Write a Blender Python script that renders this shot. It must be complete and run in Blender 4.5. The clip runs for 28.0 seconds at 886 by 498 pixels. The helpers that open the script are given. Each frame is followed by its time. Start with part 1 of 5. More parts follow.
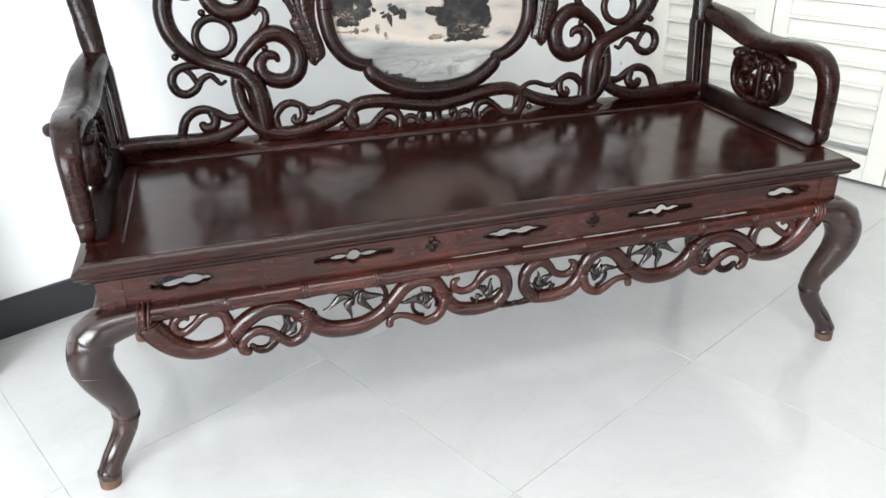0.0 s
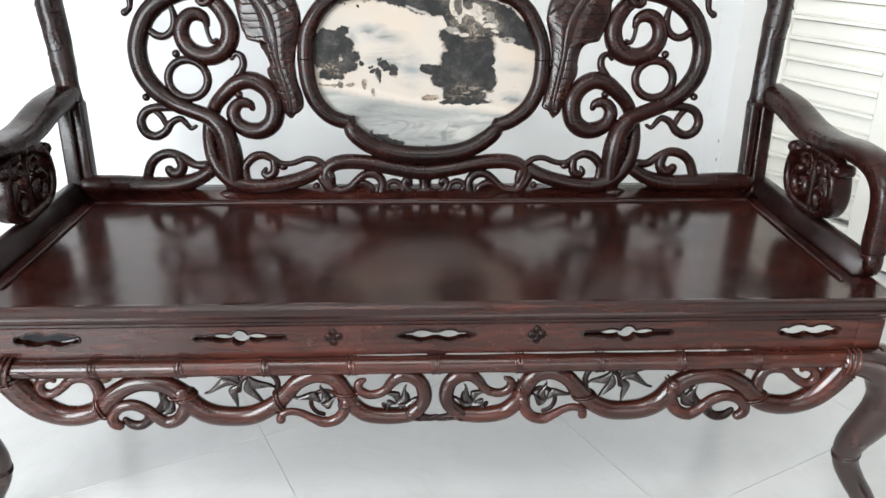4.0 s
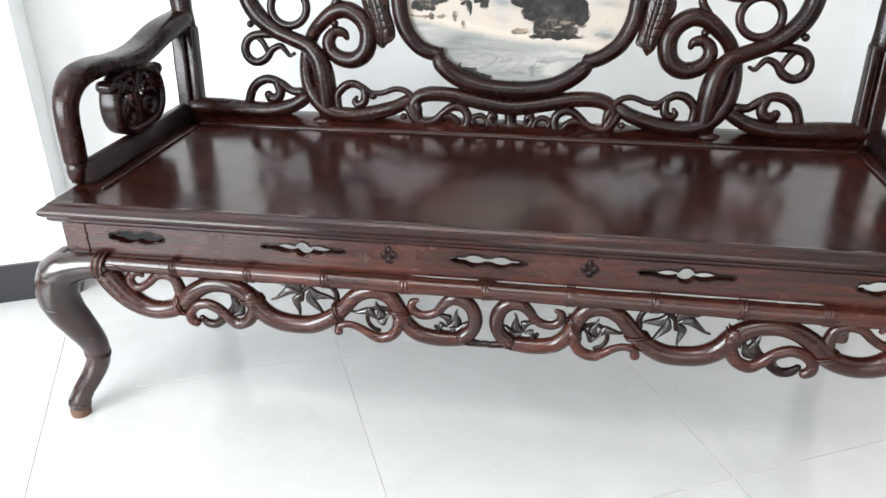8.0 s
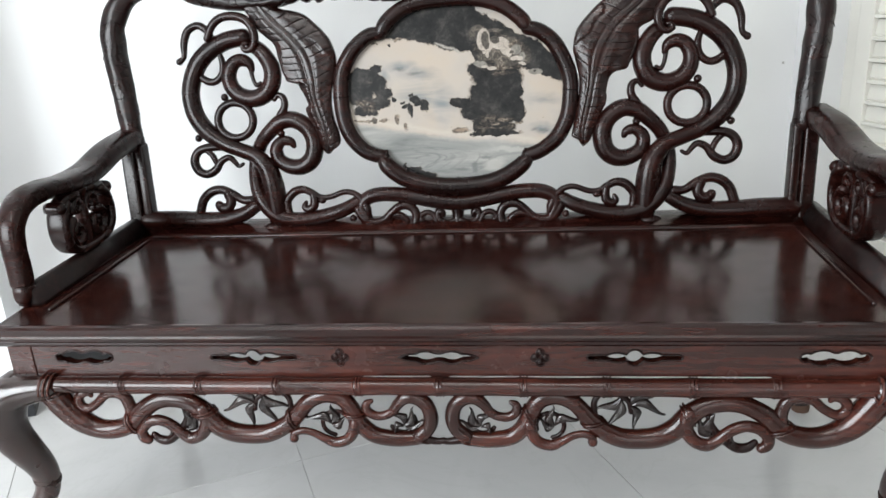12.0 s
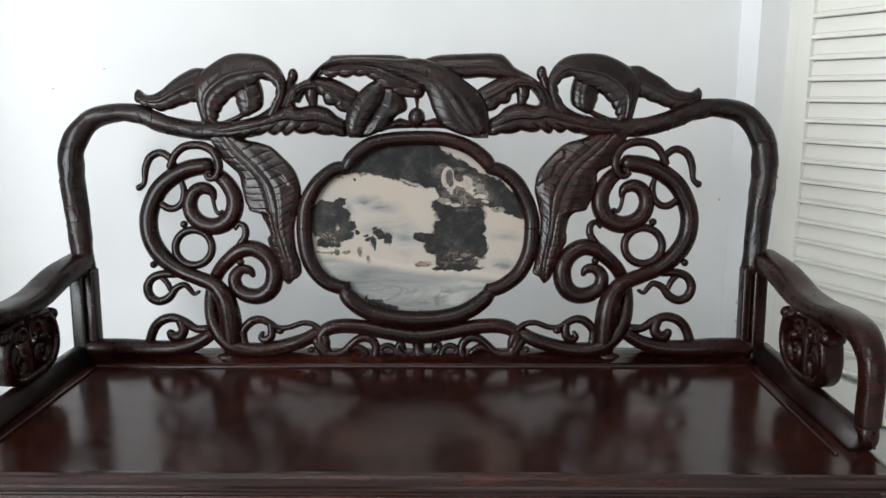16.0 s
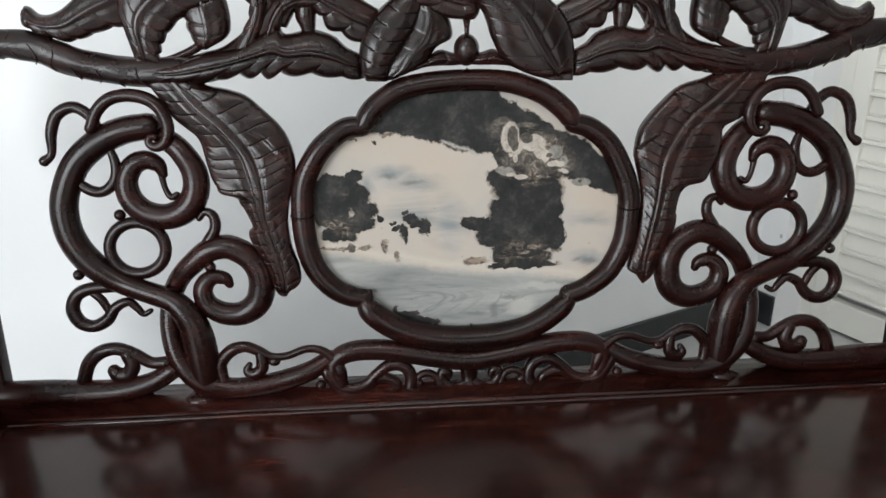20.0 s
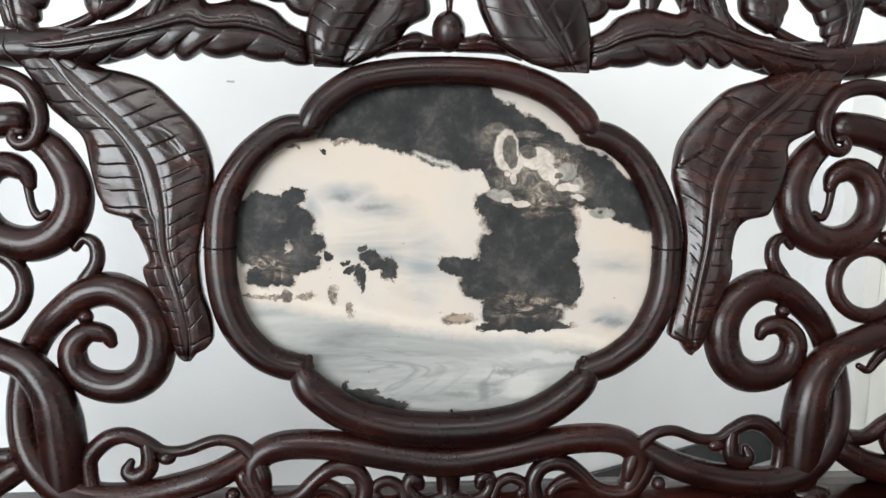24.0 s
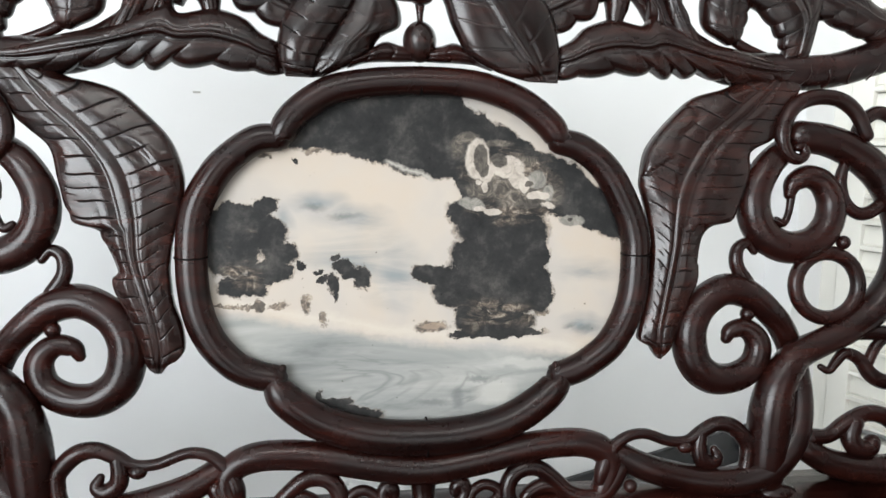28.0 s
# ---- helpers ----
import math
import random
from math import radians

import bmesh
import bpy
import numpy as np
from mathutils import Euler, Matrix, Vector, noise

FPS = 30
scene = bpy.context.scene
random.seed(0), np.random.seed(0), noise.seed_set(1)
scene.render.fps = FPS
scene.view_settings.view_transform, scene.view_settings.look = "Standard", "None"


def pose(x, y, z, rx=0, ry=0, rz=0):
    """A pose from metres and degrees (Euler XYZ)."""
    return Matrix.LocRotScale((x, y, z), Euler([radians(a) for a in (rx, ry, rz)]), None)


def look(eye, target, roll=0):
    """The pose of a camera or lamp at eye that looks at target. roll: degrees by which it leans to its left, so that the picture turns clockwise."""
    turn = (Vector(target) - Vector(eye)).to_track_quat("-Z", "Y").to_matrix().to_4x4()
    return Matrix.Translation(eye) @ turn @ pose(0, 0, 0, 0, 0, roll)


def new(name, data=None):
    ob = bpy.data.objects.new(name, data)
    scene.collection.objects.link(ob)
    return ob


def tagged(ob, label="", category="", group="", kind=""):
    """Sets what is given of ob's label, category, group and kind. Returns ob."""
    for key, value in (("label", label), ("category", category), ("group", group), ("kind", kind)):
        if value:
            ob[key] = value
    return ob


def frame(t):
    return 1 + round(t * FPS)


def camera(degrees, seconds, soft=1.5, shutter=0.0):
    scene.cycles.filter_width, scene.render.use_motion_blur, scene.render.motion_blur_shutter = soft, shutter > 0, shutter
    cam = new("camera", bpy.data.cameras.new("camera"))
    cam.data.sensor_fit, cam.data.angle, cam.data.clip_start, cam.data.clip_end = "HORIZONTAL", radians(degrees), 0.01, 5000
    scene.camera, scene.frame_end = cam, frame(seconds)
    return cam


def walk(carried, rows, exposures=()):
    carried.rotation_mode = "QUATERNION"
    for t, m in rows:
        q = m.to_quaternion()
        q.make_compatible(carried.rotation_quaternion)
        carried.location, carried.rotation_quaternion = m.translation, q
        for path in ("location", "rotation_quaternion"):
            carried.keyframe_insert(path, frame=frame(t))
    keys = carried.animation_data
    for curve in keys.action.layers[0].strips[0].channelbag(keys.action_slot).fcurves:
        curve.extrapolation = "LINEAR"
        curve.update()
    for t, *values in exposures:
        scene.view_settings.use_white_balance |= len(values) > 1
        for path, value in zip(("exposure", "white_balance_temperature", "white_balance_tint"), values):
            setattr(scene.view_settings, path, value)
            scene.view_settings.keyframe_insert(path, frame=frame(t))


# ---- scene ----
cam = camera(60.0, 28.0)
PATH = [
    (0.0, -0.485, -1.216, 1.033, 63.37, 1.29, -16.30),
    (0.5, -0.459, -1.220, 1.031, 64.58, 0.75, -15.76),
    (1.0, -0.427, -1.197, 1.025, 66.81, 0.71, -14.92),
    (1.5, -0.372, -1.112, 1.019, 67.67, 0.38, -14.60),
    (2.0, -0.320, -1.031, 1.009, 68.05, -0.04, -13.97),
    (2.5, -0.262, -1.015, 1.001, 67.98, 0.10, -12.23),
    (4.5, 0.000, -1.085, 1.019, 66.21, -0.55, 1.35),
    (5.0, -0.000, -1.109, 1.018, 65.67, -0.30, 4.15),
    (5.5, -0.028, -1.107, 1.008, 64.96, -0.10, 5.06),
    (6.0, -0.061, -1.105, 1.000, 64.43, -0.08, 5.20),
    (6.5, -0.049, -1.103, 0.997, 63.84, -0.03, 5.24),
    (7.0, 0.008, -1.087, 0.984, 63.84, 0.06, 5.50),
    (7.5, 0.076, -1.079, 0.980, 63.77, 0.58, 8.26),
    (8.0, 0.116, -1.081, 0.970, 63.79, 0.29, 9.22),
    (8.5, 0.133, -1.072, 0.956, 63.97, 0.30, 9.75),
    (9.0, 0.137, -1.064, 0.955, 64.23, 0.34, 9.75),
    (9.5, 0.137, -1.068, 0.954, 64.85, 0.49, 9.57),
    (10.0, 0.141, -1.074, 0.955, 65.53, 0.82, 9.31),
    (10.5, 0.143, -1.077, 0.960, 66.23, 1.18, 8.85),
    (11.0, 0.150, -1.080, 0.964, 67.06, 1.84, 8.07),
    (11.5, 0.156, -1.085, 0.974, 68.86, 2.87, 6.87),
    (12.0, 0.162, -1.084, 0.981, 70.57, 3.07, 5.99),
    (12.5, 0.164, -1.078, 0.995, 72.46, 2.94, 5.30),
    (13.0, 0.164, -1.071, 1.004, 74.41, 2.74, 4.78),
    (13.5, 0.162, -1.072, 1.012, 75.46, 2.60, 4.53),
    (15.5, 0.138, -1.067, 1.037, 77.84, 1.26, 3.25),
    (16.0, 0.095, -1.066, 1.039, 78.34, 0.51, 1.34),
    (16.5, 0.058, -1.070, 1.050, 78.88, 0.04, -1.40),
    (17.0, 0.020, -1.080, 1.054, 79.37, -0.05, -3.06),
    (17.5, -0.013, -1.089, 1.051, 79.42, 0.21, -3.85),
    (18.0, -0.011, -1.034, 1.052, 79.40, 0.52, -3.88),
    (18.5, 0.031, -0.922, 1.069, 76.69, 1.05, -1.04),
    (19.0, 0.030, -0.807, 1.085, 72.73, 0.62, -0.42),
    (19.5, -0.031, -0.655, 1.106, 70.60, 0.21, -0.32),
    (20.0, -0.120, -0.522, 1.119, 68.54, 0.37, -4.39),
    (20.5, -0.122, -0.413, 1.108, 66.76, 0.12, -5.97),
    (22.5, -0.068, -0.227, 0.871, 77.95, -0.67, -3.17),
    (23.0, -0.071, -0.239, 0.878, 79.78, -0.49, -3.17),
    (23.5, -0.073, -0.252, 0.885, 80.21, -0.55, -3.69),
    (24.0, -0.074, -0.260, 0.889, 80.32, -0.64, -4.50),
    (24.5, -0.076, -0.264, 0.891, 80.52, -0.57, -4.84),
    (25.0, -0.077, -0.265, 0.891, 80.71, -0.40, -5.03),
    (25.5, -0.079, -0.265, 0.890, 80.49, -0.38, -5.42),
    (26.0, -0.082, -0.266, 0.890, 80.52, -0.32, -5.97),
    (26.5, -0.084, -0.267, 0.889, 80.84, -0.22, -6.23),
    (27.0, -0.086, -0.268, 0.888, 81.21, -0.29, -6.42),
    (27.5, -0.087, -0.266, 0.886, 81.40, -0.41, -6.77),
    (28.0, -0.087, -0.265, 0.885, 81.28, -0.52, -7.43),
]
EXPOSURES = [(0.0, -0.3), (1.0, -0.27), (2.0, -0.56), (2.7, -0.5), (4.3, -0.1), (5.0, -0.06), (8.0, -0.05), (11.0, -0.04), (12.0, -0.56), (13.0, -0.96), (17.0, -1.05), (20.0, -0.88), (23.0, -0.35), (25.0, -0.27), (28.0, -0.36)]
walk(cam, [(t, pose(x, y, z, rx, ry, rz)) for t, x, y, z, rx, ry, rz in PATH], EXPOSURES)

# ---------------------------------------------------------------- light
world = bpy.data.worlds.new("world")
scene.world = world
world.use_nodes = True
wn, wl = world.node_tree.nodes, world.node_tree.links
sky = wn.new("ShaderNodeTexSky")
sky.sky_type, sky.sun_disc = "NISHITA", False
sky.sun_elevation, sky.sun_rotation = radians(50), radians(200)
wn["Background"].inputs["Strength"].default_value = 0.1
wl.new(sky.outputs["Color"], wn["Background"].inputs["Color"])

# the room's own axes: ROOM turns room coordinates (u, n, z) into the world
TURN = 26.2
ROOM = pose(0, 0, 0, 0, 0, TURN)
U0, U1, N0, N1, CEIL = -3.4, 1.781, -4.6, 1.058, 3.1


def room(u, n, z):
    return ROOM @ Vector((u, n, z))


def area_lamp(name, at, target, sx, sy, watts, colour):
    lamp = bpy.data.lights.new(name, "AREA")
    lamp.shape, lamp.size, lamp.size_y, lamp.energy, lamp.color = "RECTANGLE", sx, sy, watts, colour
    ob = new(name, lamp)
    ob.matrix_world = look(room(*at), room(*target))
    return ob


area_lamp("window_light", (U0 + 0.02, -1.5, 1.5), (0.0, -1.0, 1.2), 2.4, 1.9, 370, (0.92, 0.97, 1.0))
area_lamp("doorway_light", (-1.3, N0 + 0.02, 1.3), (-1.0, 0.0, 1.2), 2.6, 2.2, 58, (1.0, 0.99, 0.97))
area_lamp("tube_light", (-1.1, -1.4, CEIL - 0.07), (-1.1, -1.4, 0), 1.5, 0.6, 42, (1.0, 0.98, 0.94))


# ---------------------------------------------------------------- materials
def material(name):
    m = bpy.data.materials.new(name)
    m.use_nodes = True
    return m, m.node_tree.nodes, m.node_tree.links, m.node_tree.nodes["Principled BSDF"]


def texcoord(nodes, links, scale=(1, 1, 1), rot=(0, 0, 0), out="Object"):
    tc, mp = nodes.new("ShaderNodeTexCoord"), nodes.new("ShaderNodeMapping")
    mp.inputs["Scale"].default_value, mp.inputs["Rotation"].default_value = scale, rot
    links.new(tc.outputs[out], mp.inputs["Vector"])
    return mp.outputs["Vector"]


def noise_tex(nodes, links, vec, scale, detail=4.0, rough=0.55, dist=0.0):
    n = nodes.new("ShaderNodeTexNoise")
    n.inputs["Scale"].default_value, n.inputs["Detail"].default_value = scale, detail
    n.inputs["Roughness"].default_value, n.inputs["Distortion"].default_value = rough, dist
    links.new(vec, n.inputs["Vector"])
    return n.outputs["Fac"]


def ramp(nodes, links, fac, stops):
    r = nodes.new("ShaderNodeValToRGB")
    while len(r.color_ramp.elements) < len(stops):
        r.color_ramp.elements.new(0.5)
    for e, (p, c) in zip(r.color_ramp.elements, stops):
        e.position, e.color = p, (*c, 1) if len(c) == 3 else c
    links.new(fac, r.inputs["Fac"])
    return r.outputs["Color"]


def mix(nodes, links, fac, a, b, mode="MIX"):
    m = nodes.new("ShaderNodeMix")
    m.data_type, m.blend_type = "RGBA", mode
    for socket, value in ((m.inputs[0], fac), (m.inputs[6], a), (m.inputs[7], b)):
        if isinstance(value, (int, float)):
            socket.default_value = value
        elif isinstance(value, tuple):
            socket.default_value = (*value, 1)
        else:
            links.new(value, socket)
    return m.outputs[2]


def calc(nodes, links, op, a, b=0.0, c=0.0):
    m = nodes.new("ShaderNodeMath")
    m.operation = op
    for socket, value in zip(m.inputs, (a, b, c)):
        if isinstance(value, (int, float)):
            socket.default_value = value
        else:
            links.new(value, socket)
    return m.outputs[0]


def bump(nodes, links, bsdf, height, strength, distance):
    b = nodes.new("ShaderNodeBump")
    b.inputs["Strength"].default_value, b.inputs["Distance"].default_value = strength, distance
    links.new(height, b.inputs["Height"])
    links.new(b.outputs["Normal"], bsdf.inputs["Normal"])


def wood(name, dark, mid, light, rough, grain_axis="x", spec=0.4, relief=0.06):
    """Polished rosewood: long grain, cloudy stain, worn gloss."""
    m, n, l, bsdf = material(name)
    stretch = {"x": (1.5, 14, 14), "z": (14, 14, 1.5)}[grain_axis]
    vec = texcoord(n, l, stretch)
    grain = noise_tex(n, l, vec, 6.0, 8.0, 0.62, 0.6)
    cloud = noise_tex(n, l, texcoord(n, l), 5.0, 3.0, 0.5)
    col = ramp(n, l, grain, ((0.28, dark), (0.52, mid), (0.78, light)))
    worn = ramp(n, l, cloud, ((0.35, (0.55, 0.55, 0.55)), (0.7, (1.25, 1.2, 1.2))))
    col = mix(n, l, 1.0, col, worn, "MULTIPLY")
    info = n.new("ShaderNodeObjectInfo")
    tone = ramp(n, l, info.outputs["Random"], ((0.0, (0.8, 0.8, 0.8)), (1.0, (1.2, 1.15, 1.12))))
    col = mix(n, l, 1.0, col, tone, "MULTIPLY")
    l.new(col, bsdf.inputs["Base Color"])
    smear = noise_tex(n, l, texcoord(n, l), 22.0, 4.0, 0.6)
    bsdf.inputs["Specular IOR Level"].default_value = spec
    r = ramp(n, l, smear, ((0.3, (rough * 0.75,) * 3), (0.75, (rough * 1.4,) * 3)))
    l.new(r, bsdf.inputs["Roughness"])
    if relief > 0.2:
        cell = n.new("ShaderNodeTexVoronoi")
        cell.feature = "DISTANCE_TO_EDGE"
        cell.inputs["Scale"].default_value = 34.0
        warped = n.new("ShaderNodeVectorMath")
        warped.operation = "ADD"
        l.new(texcoord(n, l, (1, 1, 1.6)), warped.inputs[0])
        off = n.new("ShaderNodeTexNoise")
        off.inputs["Scale"].default_value = 30.0
        l.new(texcoord(n, l), off.inputs["Vector"])
        half = n.new("ShaderNodeVectorMath")
        half.operation = "SCALE"
        half.inputs["Scale"].default_value = 0.03
        l.new(off.outputs["Color"], half.inputs[0])
        l.new(half.outputs[0], warped.inputs[1])
        l.new(warped.outputs[0], cell.inputs["Vector"])
        grain = mix(n, l, 0.35, grain, ramp(n, l, cell.outputs["Distance"], ((0.0, (0, 0, 0)), (0.12, (1, 1, 1)))))
    bump(n, l, bsdf, grain, relief, 0.002)
    return m


WOOD = wood("rosewood", (0.0040, 0.0014, 0.0012), (0.0120, 0.0030, 0.0022), (0.028, 0.0066, 0.0043), 0.26, spec=0.24, relief=0.04)
WOOD_V = wood("rosewood_upright", (0.0024, 0.0010, 0.0009), (0.0100, 0.0030, 0.0023), (0.030, 0.0080, 0.0055), 0.25, "z", spec=0.30)
WOOD_LEG = wood("rosewood_leg", (0.0060, 0.0020, 0.0015), (0.019, 0.0058, 0.0040), (0.046, 0.0145, 0.0092), 0.22, "z", spec=0.72, relief=0.03)
WOOD_RED = wood("rosewood_red", (0.016, 0.0044, 0.0030), (0.039, 0.0100, 0.0065), (0.078, 0.0200, 0.0120), 0.22, spec=0.44, relief=0.03)
WOOD_TOP = wood("rosewood_top", (0.0060, 0.0020, 0.0017), (0.017, 0.0046, 0.0035), (0.054, 0.0140, 0.0090), 0.175, "x", spec=0.37, relief=0.022)
CARVED = wood("rosewood_carved", (0.0026, 0.0010, 0.0008), (0.0110, 0.0033, 0.0024), (0.034, 0.0098, 0.0064), 0.25, spec=0.34, relief=0.06)
BARK = wood("rosewood_bark", (0.0026, 0.0012, 0.0011), (0.0095, 0.0030, 0.0025), (0.030, 0.0086, 0.0062), 0.29, spec=0.29, relief=0.24)
WOOD_DULL = wood("rosewood_dull", (0.0025, 0.0010, 0.0009), (0.0080, 0.0024, 0.0019), (0.022, 0.0058, 0.0042), 0.38, spec=0.24)
LEAFY = wood("rosewood_leaf", (0.0060, 0.0042, 0.0040), (0.0160, 0.0100, 0.0090), (0.036, 0.022, 0.019), 0.24, spec=0.6)
# near-black for the frame joints and for shade painted into leaf vein cuts
SEAM_AND_CUT_SHADE = wood("dark_seam_and_cut_shade", (0.001, 0.0007, 0.0006), (0.002, 0.001, 0.001), (0.004, 0.002, 0.002), 0.7, spec=0.1)
WOOD_END = wood("bare_end_wood", (0.09, 0.048, 0.030), (0.15, 0.082, 0.054), (0.22, 0.125, 0.085), 0.6, "z")


def paint(name, colour, rough, dirt=0.06, relief=0.05, scale=160.0):
    m, n, l, bsdf = material(name)
    vec = texcoord(n, l)
    big = noise_tex(n, l, vec, 1.3, 3.0, 0.6)
    low, high = tuple(c * (1 - dirt) for c in colour), tuple(min(1, c * (1 + dirt * 0.4)) for c in colour)
    l.new(ramp(n, l, big, ((0.35, low), (0.65, high))), bsdf.inputs["Base Color"])
    bsdf.inputs["Roughness"].default_value = rough
    bump(n, l, bsdf, noise_tex(n, l, vec, scale, 3.0), relief, 0.002)
    return m


WALL = paint("wall_paint", (0.85, 0.858, 0.866), 0.55)
CEILING = paint("ceiling_paint", (0.78, 0.78, 0.77), 0.8)
# grey of the unseen walls, kept low so polished wood reflects less
UNSEEN_GREY = paint("unseen_wall_grey", (0.17, 0.165, 0.16), 0.7)
# tone of the unseen east wall, chosen for how much light it bounces
BOUNCE_PALE = paint("bounce_wall_pale", (0.45, 0.45, 0.44), 0.6)
SCUFF = paint("scuffed_paint", (0.52, 0.51, 0.49), 0.7)
DOOR = paint("door_paint", (0.79, 0.777, 0.72), 0.35, 0.05, 0.03, 60.0)
SKIRT = paint("skirting_tile", (0.022, 0.023, 0.026), 0.22, 0.2, 0.03, 40.0)
GROUT = paint("grout", (0.56, 0.55, 0.53), 0.9)
STEEL = paint("latch_steel", (0.32, 0.33, 0.34), 0.35)
STEEL.node_tree.nodes["Principled BSDF"].inputs["Metallic"].default_value = 0.9


def tile_material():
    m, n, l, bsdf = material("floor_tile_glaze")
    vec = texcoord(n, l, out="Object")
    info = n.new("ShaderNodeObjectInfo")
    add = n.new("ShaderNodeVectorMath")
    add.operation = "MULTIPLY_ADD"
    add.inputs[1].default_value = (1, 1, 1)
    comb = n.new("ShaderNodeCombineXYZ")
    l.new(calc(n, l, "MULTIPLY", info.outputs["Random"], 9.0), comb.inputs[0])
    l.new(vec, add.inputs[0])
    l.new(comb.outputs[0], add.inputs[2])
    soft = noise_tex(n, l, add.outputs[0], 3.2, 5.0, 0.6, 1.2)
    vein = noise_tex(n, l, add.outputs[0], 2.4, 6.0, 0.62, 2.4)
    ridge = calc(n, l, "ABSOLUTE", calc(n, l, "SUBTRACT", vein, 0.5))
    col = ramp(n, l, soft, ((0.3, (0.465, 0.465, 0.46)), (0.7, (0.51, 0.51, 0.505))))
    lines = ramp(n, l, ridge, ((0.0, (0.97, 0.97, 0.965)), (0.03, (1, 1, 1))))
    l.new(mix(n, l, 1.0, col, lines, "MULTIPLY"), bsdf.inputs["Base Color"])
    bsdf.inputs["Roughness"].default_value = 0.10
    return m


TILE = tile_material()


def marble_material():
    """Dreamstone marble: dark ink-like clouds over cream, with grey-green banding below."""
    m, n, l, bsdf = material("dreamstone_marble")
    flat = n.new("ShaderNodeVectorMath")
    flat.operation = "MULTIPLY"
    flat.inputs[1].default_value = (1, 0, 1)
    l.new(texcoord(n, l), flat.inputs[0])
    p = flat.outputs[0]

    def shaken(scale, amount, detail):
        t = n.new("ShaderNodeTexNoise")
        t.inputs["Scale"].default_value, t.inputs["Detail"].default_value, t.inputs["Roughness"].default_value = scale, detail, 0.74
        l.new(p, t.inputs["Vector"])
        a = n.new("ShaderNodeVectorMath")
        a.operation = "MULTIPLY_ADD"
        a.inputs[1].default_value, a.inputs[2].default_value = (amount, 0, amount), (-amount / 2, 0, -amount / 2)
        l.new(t.outputs["Color"], a.inputs[0])
        b = n.new("ShaderNodeVectorMath")
        b.operation = "ADD"
        l.new(p, b.inputs[0])
        l.new(a.outputs[0], b.inputs[1])
        return b.outputs[0]

    rough_p, soft_p, bent_p = shaken(48.0, 0.030, 10.0), shaken(9.0, 0.05, 3.0), shaken(26.0, 0.020, 5.0)
    drawn_p = shaken(60.0, 0.009, 4.0)

    def field(where, spots):
        """Smallest elliptical distance to any of the spots (x, z, rx, rz): below 1 lies inside."""
        total = None
        for x, z, rx, rz in spots:
            v = n.new("ShaderNodeVectorMath")
            v.operation = "MULTIPLY_ADD"
            v.inputs[1].default_value, v.inputs[2].default_value = (1 / rx, 0, 1 / rz), (-x / rx, 0, -z / rz)
            l.new(where, v.inputs[0])
            g = n.new("ShaderNodeVectorMath")
            g.operation = "LENGTH"
            l.new(v.outputs[0], g.inputs[0])
            total = g.outputs["Value"] if total is None else calc(n, l, "MINIMUM", total, g.outputs["Value"])
        return total

    def streak(angle, stretch, scale, detail=6.0, dist=0.8):
        return noise_tex(n, l, texcoord(n, l, (1, 1, stretch), (0, radians(angle), 0)), scale, detail, 0.62, dist)

    def split(where):
        q = n.new("ShaderNodeSeparateXYZ")
        l.new(where, q.inputs[0])
        return q.outputs[0], q.outputs[2]

    def height(x, line):
        """The height of a drawn boundary (x, z) at x."""
        across = calc(n, l, "MULTIPLY_ADD", x, 2.0, 0.5)
        v = ramp(n, l, across, tuple((0.5 + 2 * a, ((b - 0.5) * 2,) * 3) for a, b in line))
        return calc(n, l, "MULTIPLY_ADD", v, 0.5, 0.5)

    def inside(value, low, high, top=1.0):
        return ramp(n, l, value, ((low, (top,) * 3), (high, (0,) * 3)))

    rx_, rz_ = split(rough_p)
    sx_, sz_ = split(soft_p)
    bx_, bz_ = split(bent_p)
    fine = noise_tex(n, l, p, 70.0, 7.0, 0.72, 1.2)
    rust = ramp(n, l, fine, ((0.34, (0.016, 0.014, 0.012)), (0.46, (0.055, 0.044, 0.035)), (0.55, (0.15, 0.117, 0.090)), (0.66, (0.36, 0.31, 0.25))))
    cloud = noise_tex(n, l, p, 7.0, 4.0, 0.55, 0.4)
    base = ramp(n, l, cloud, ((0.35, (0.315, 0.292, 0.270)), (0.5, (0.355, 0.315, 0.275)), (0.68, (0.375, 0.312, 0.250))))
    # blue grey veils drawn out along a slope
    haze = field(soft_p, ((-0.112, 0.806, 0.042, 0.016), (-0.070, 0.786, 0.055, 0.020), (-0.150, 0.783, 0.016, 0.030), (-0.080, 0.745, 0.070, 0.030), (-0.030, 0.735, 0.045, 0.050), (0.195, 0.728, 0.050, 0.017), (0.186, 0.668, 0.034, 0.018)))
    veil = calc(n, l, "MULTIPLY", inside(haze, 0.1, 1.35), ramp(n, l, streak(17, 5, 7.0, 5.0, 0.9), ((0.33, (0.10,) * 3), (0.62, (1,) * 3))))
    base = mix(n, l, veil, base, (0.175, 0.187, 0.192))
    smoke = calc(n, l, "MULTIPLY", inside(field(bent_p, ((-0.118, 0.801, 0.018, 0.006), (-0.085, 0.791, 0.024, 0.005), (0.190, 0.662, 0.020, 0.007), (0.170, 0.667, 0.012, 0.004))), 0.2, 1.2), 0.6)
    base = mix(n, l, smoke, base, (0.085, 0.092, 0.094))
    # banded lower part with drawn-out streaks
    bands = streak(-6, 8, 5.0, 5.0, 0.6)
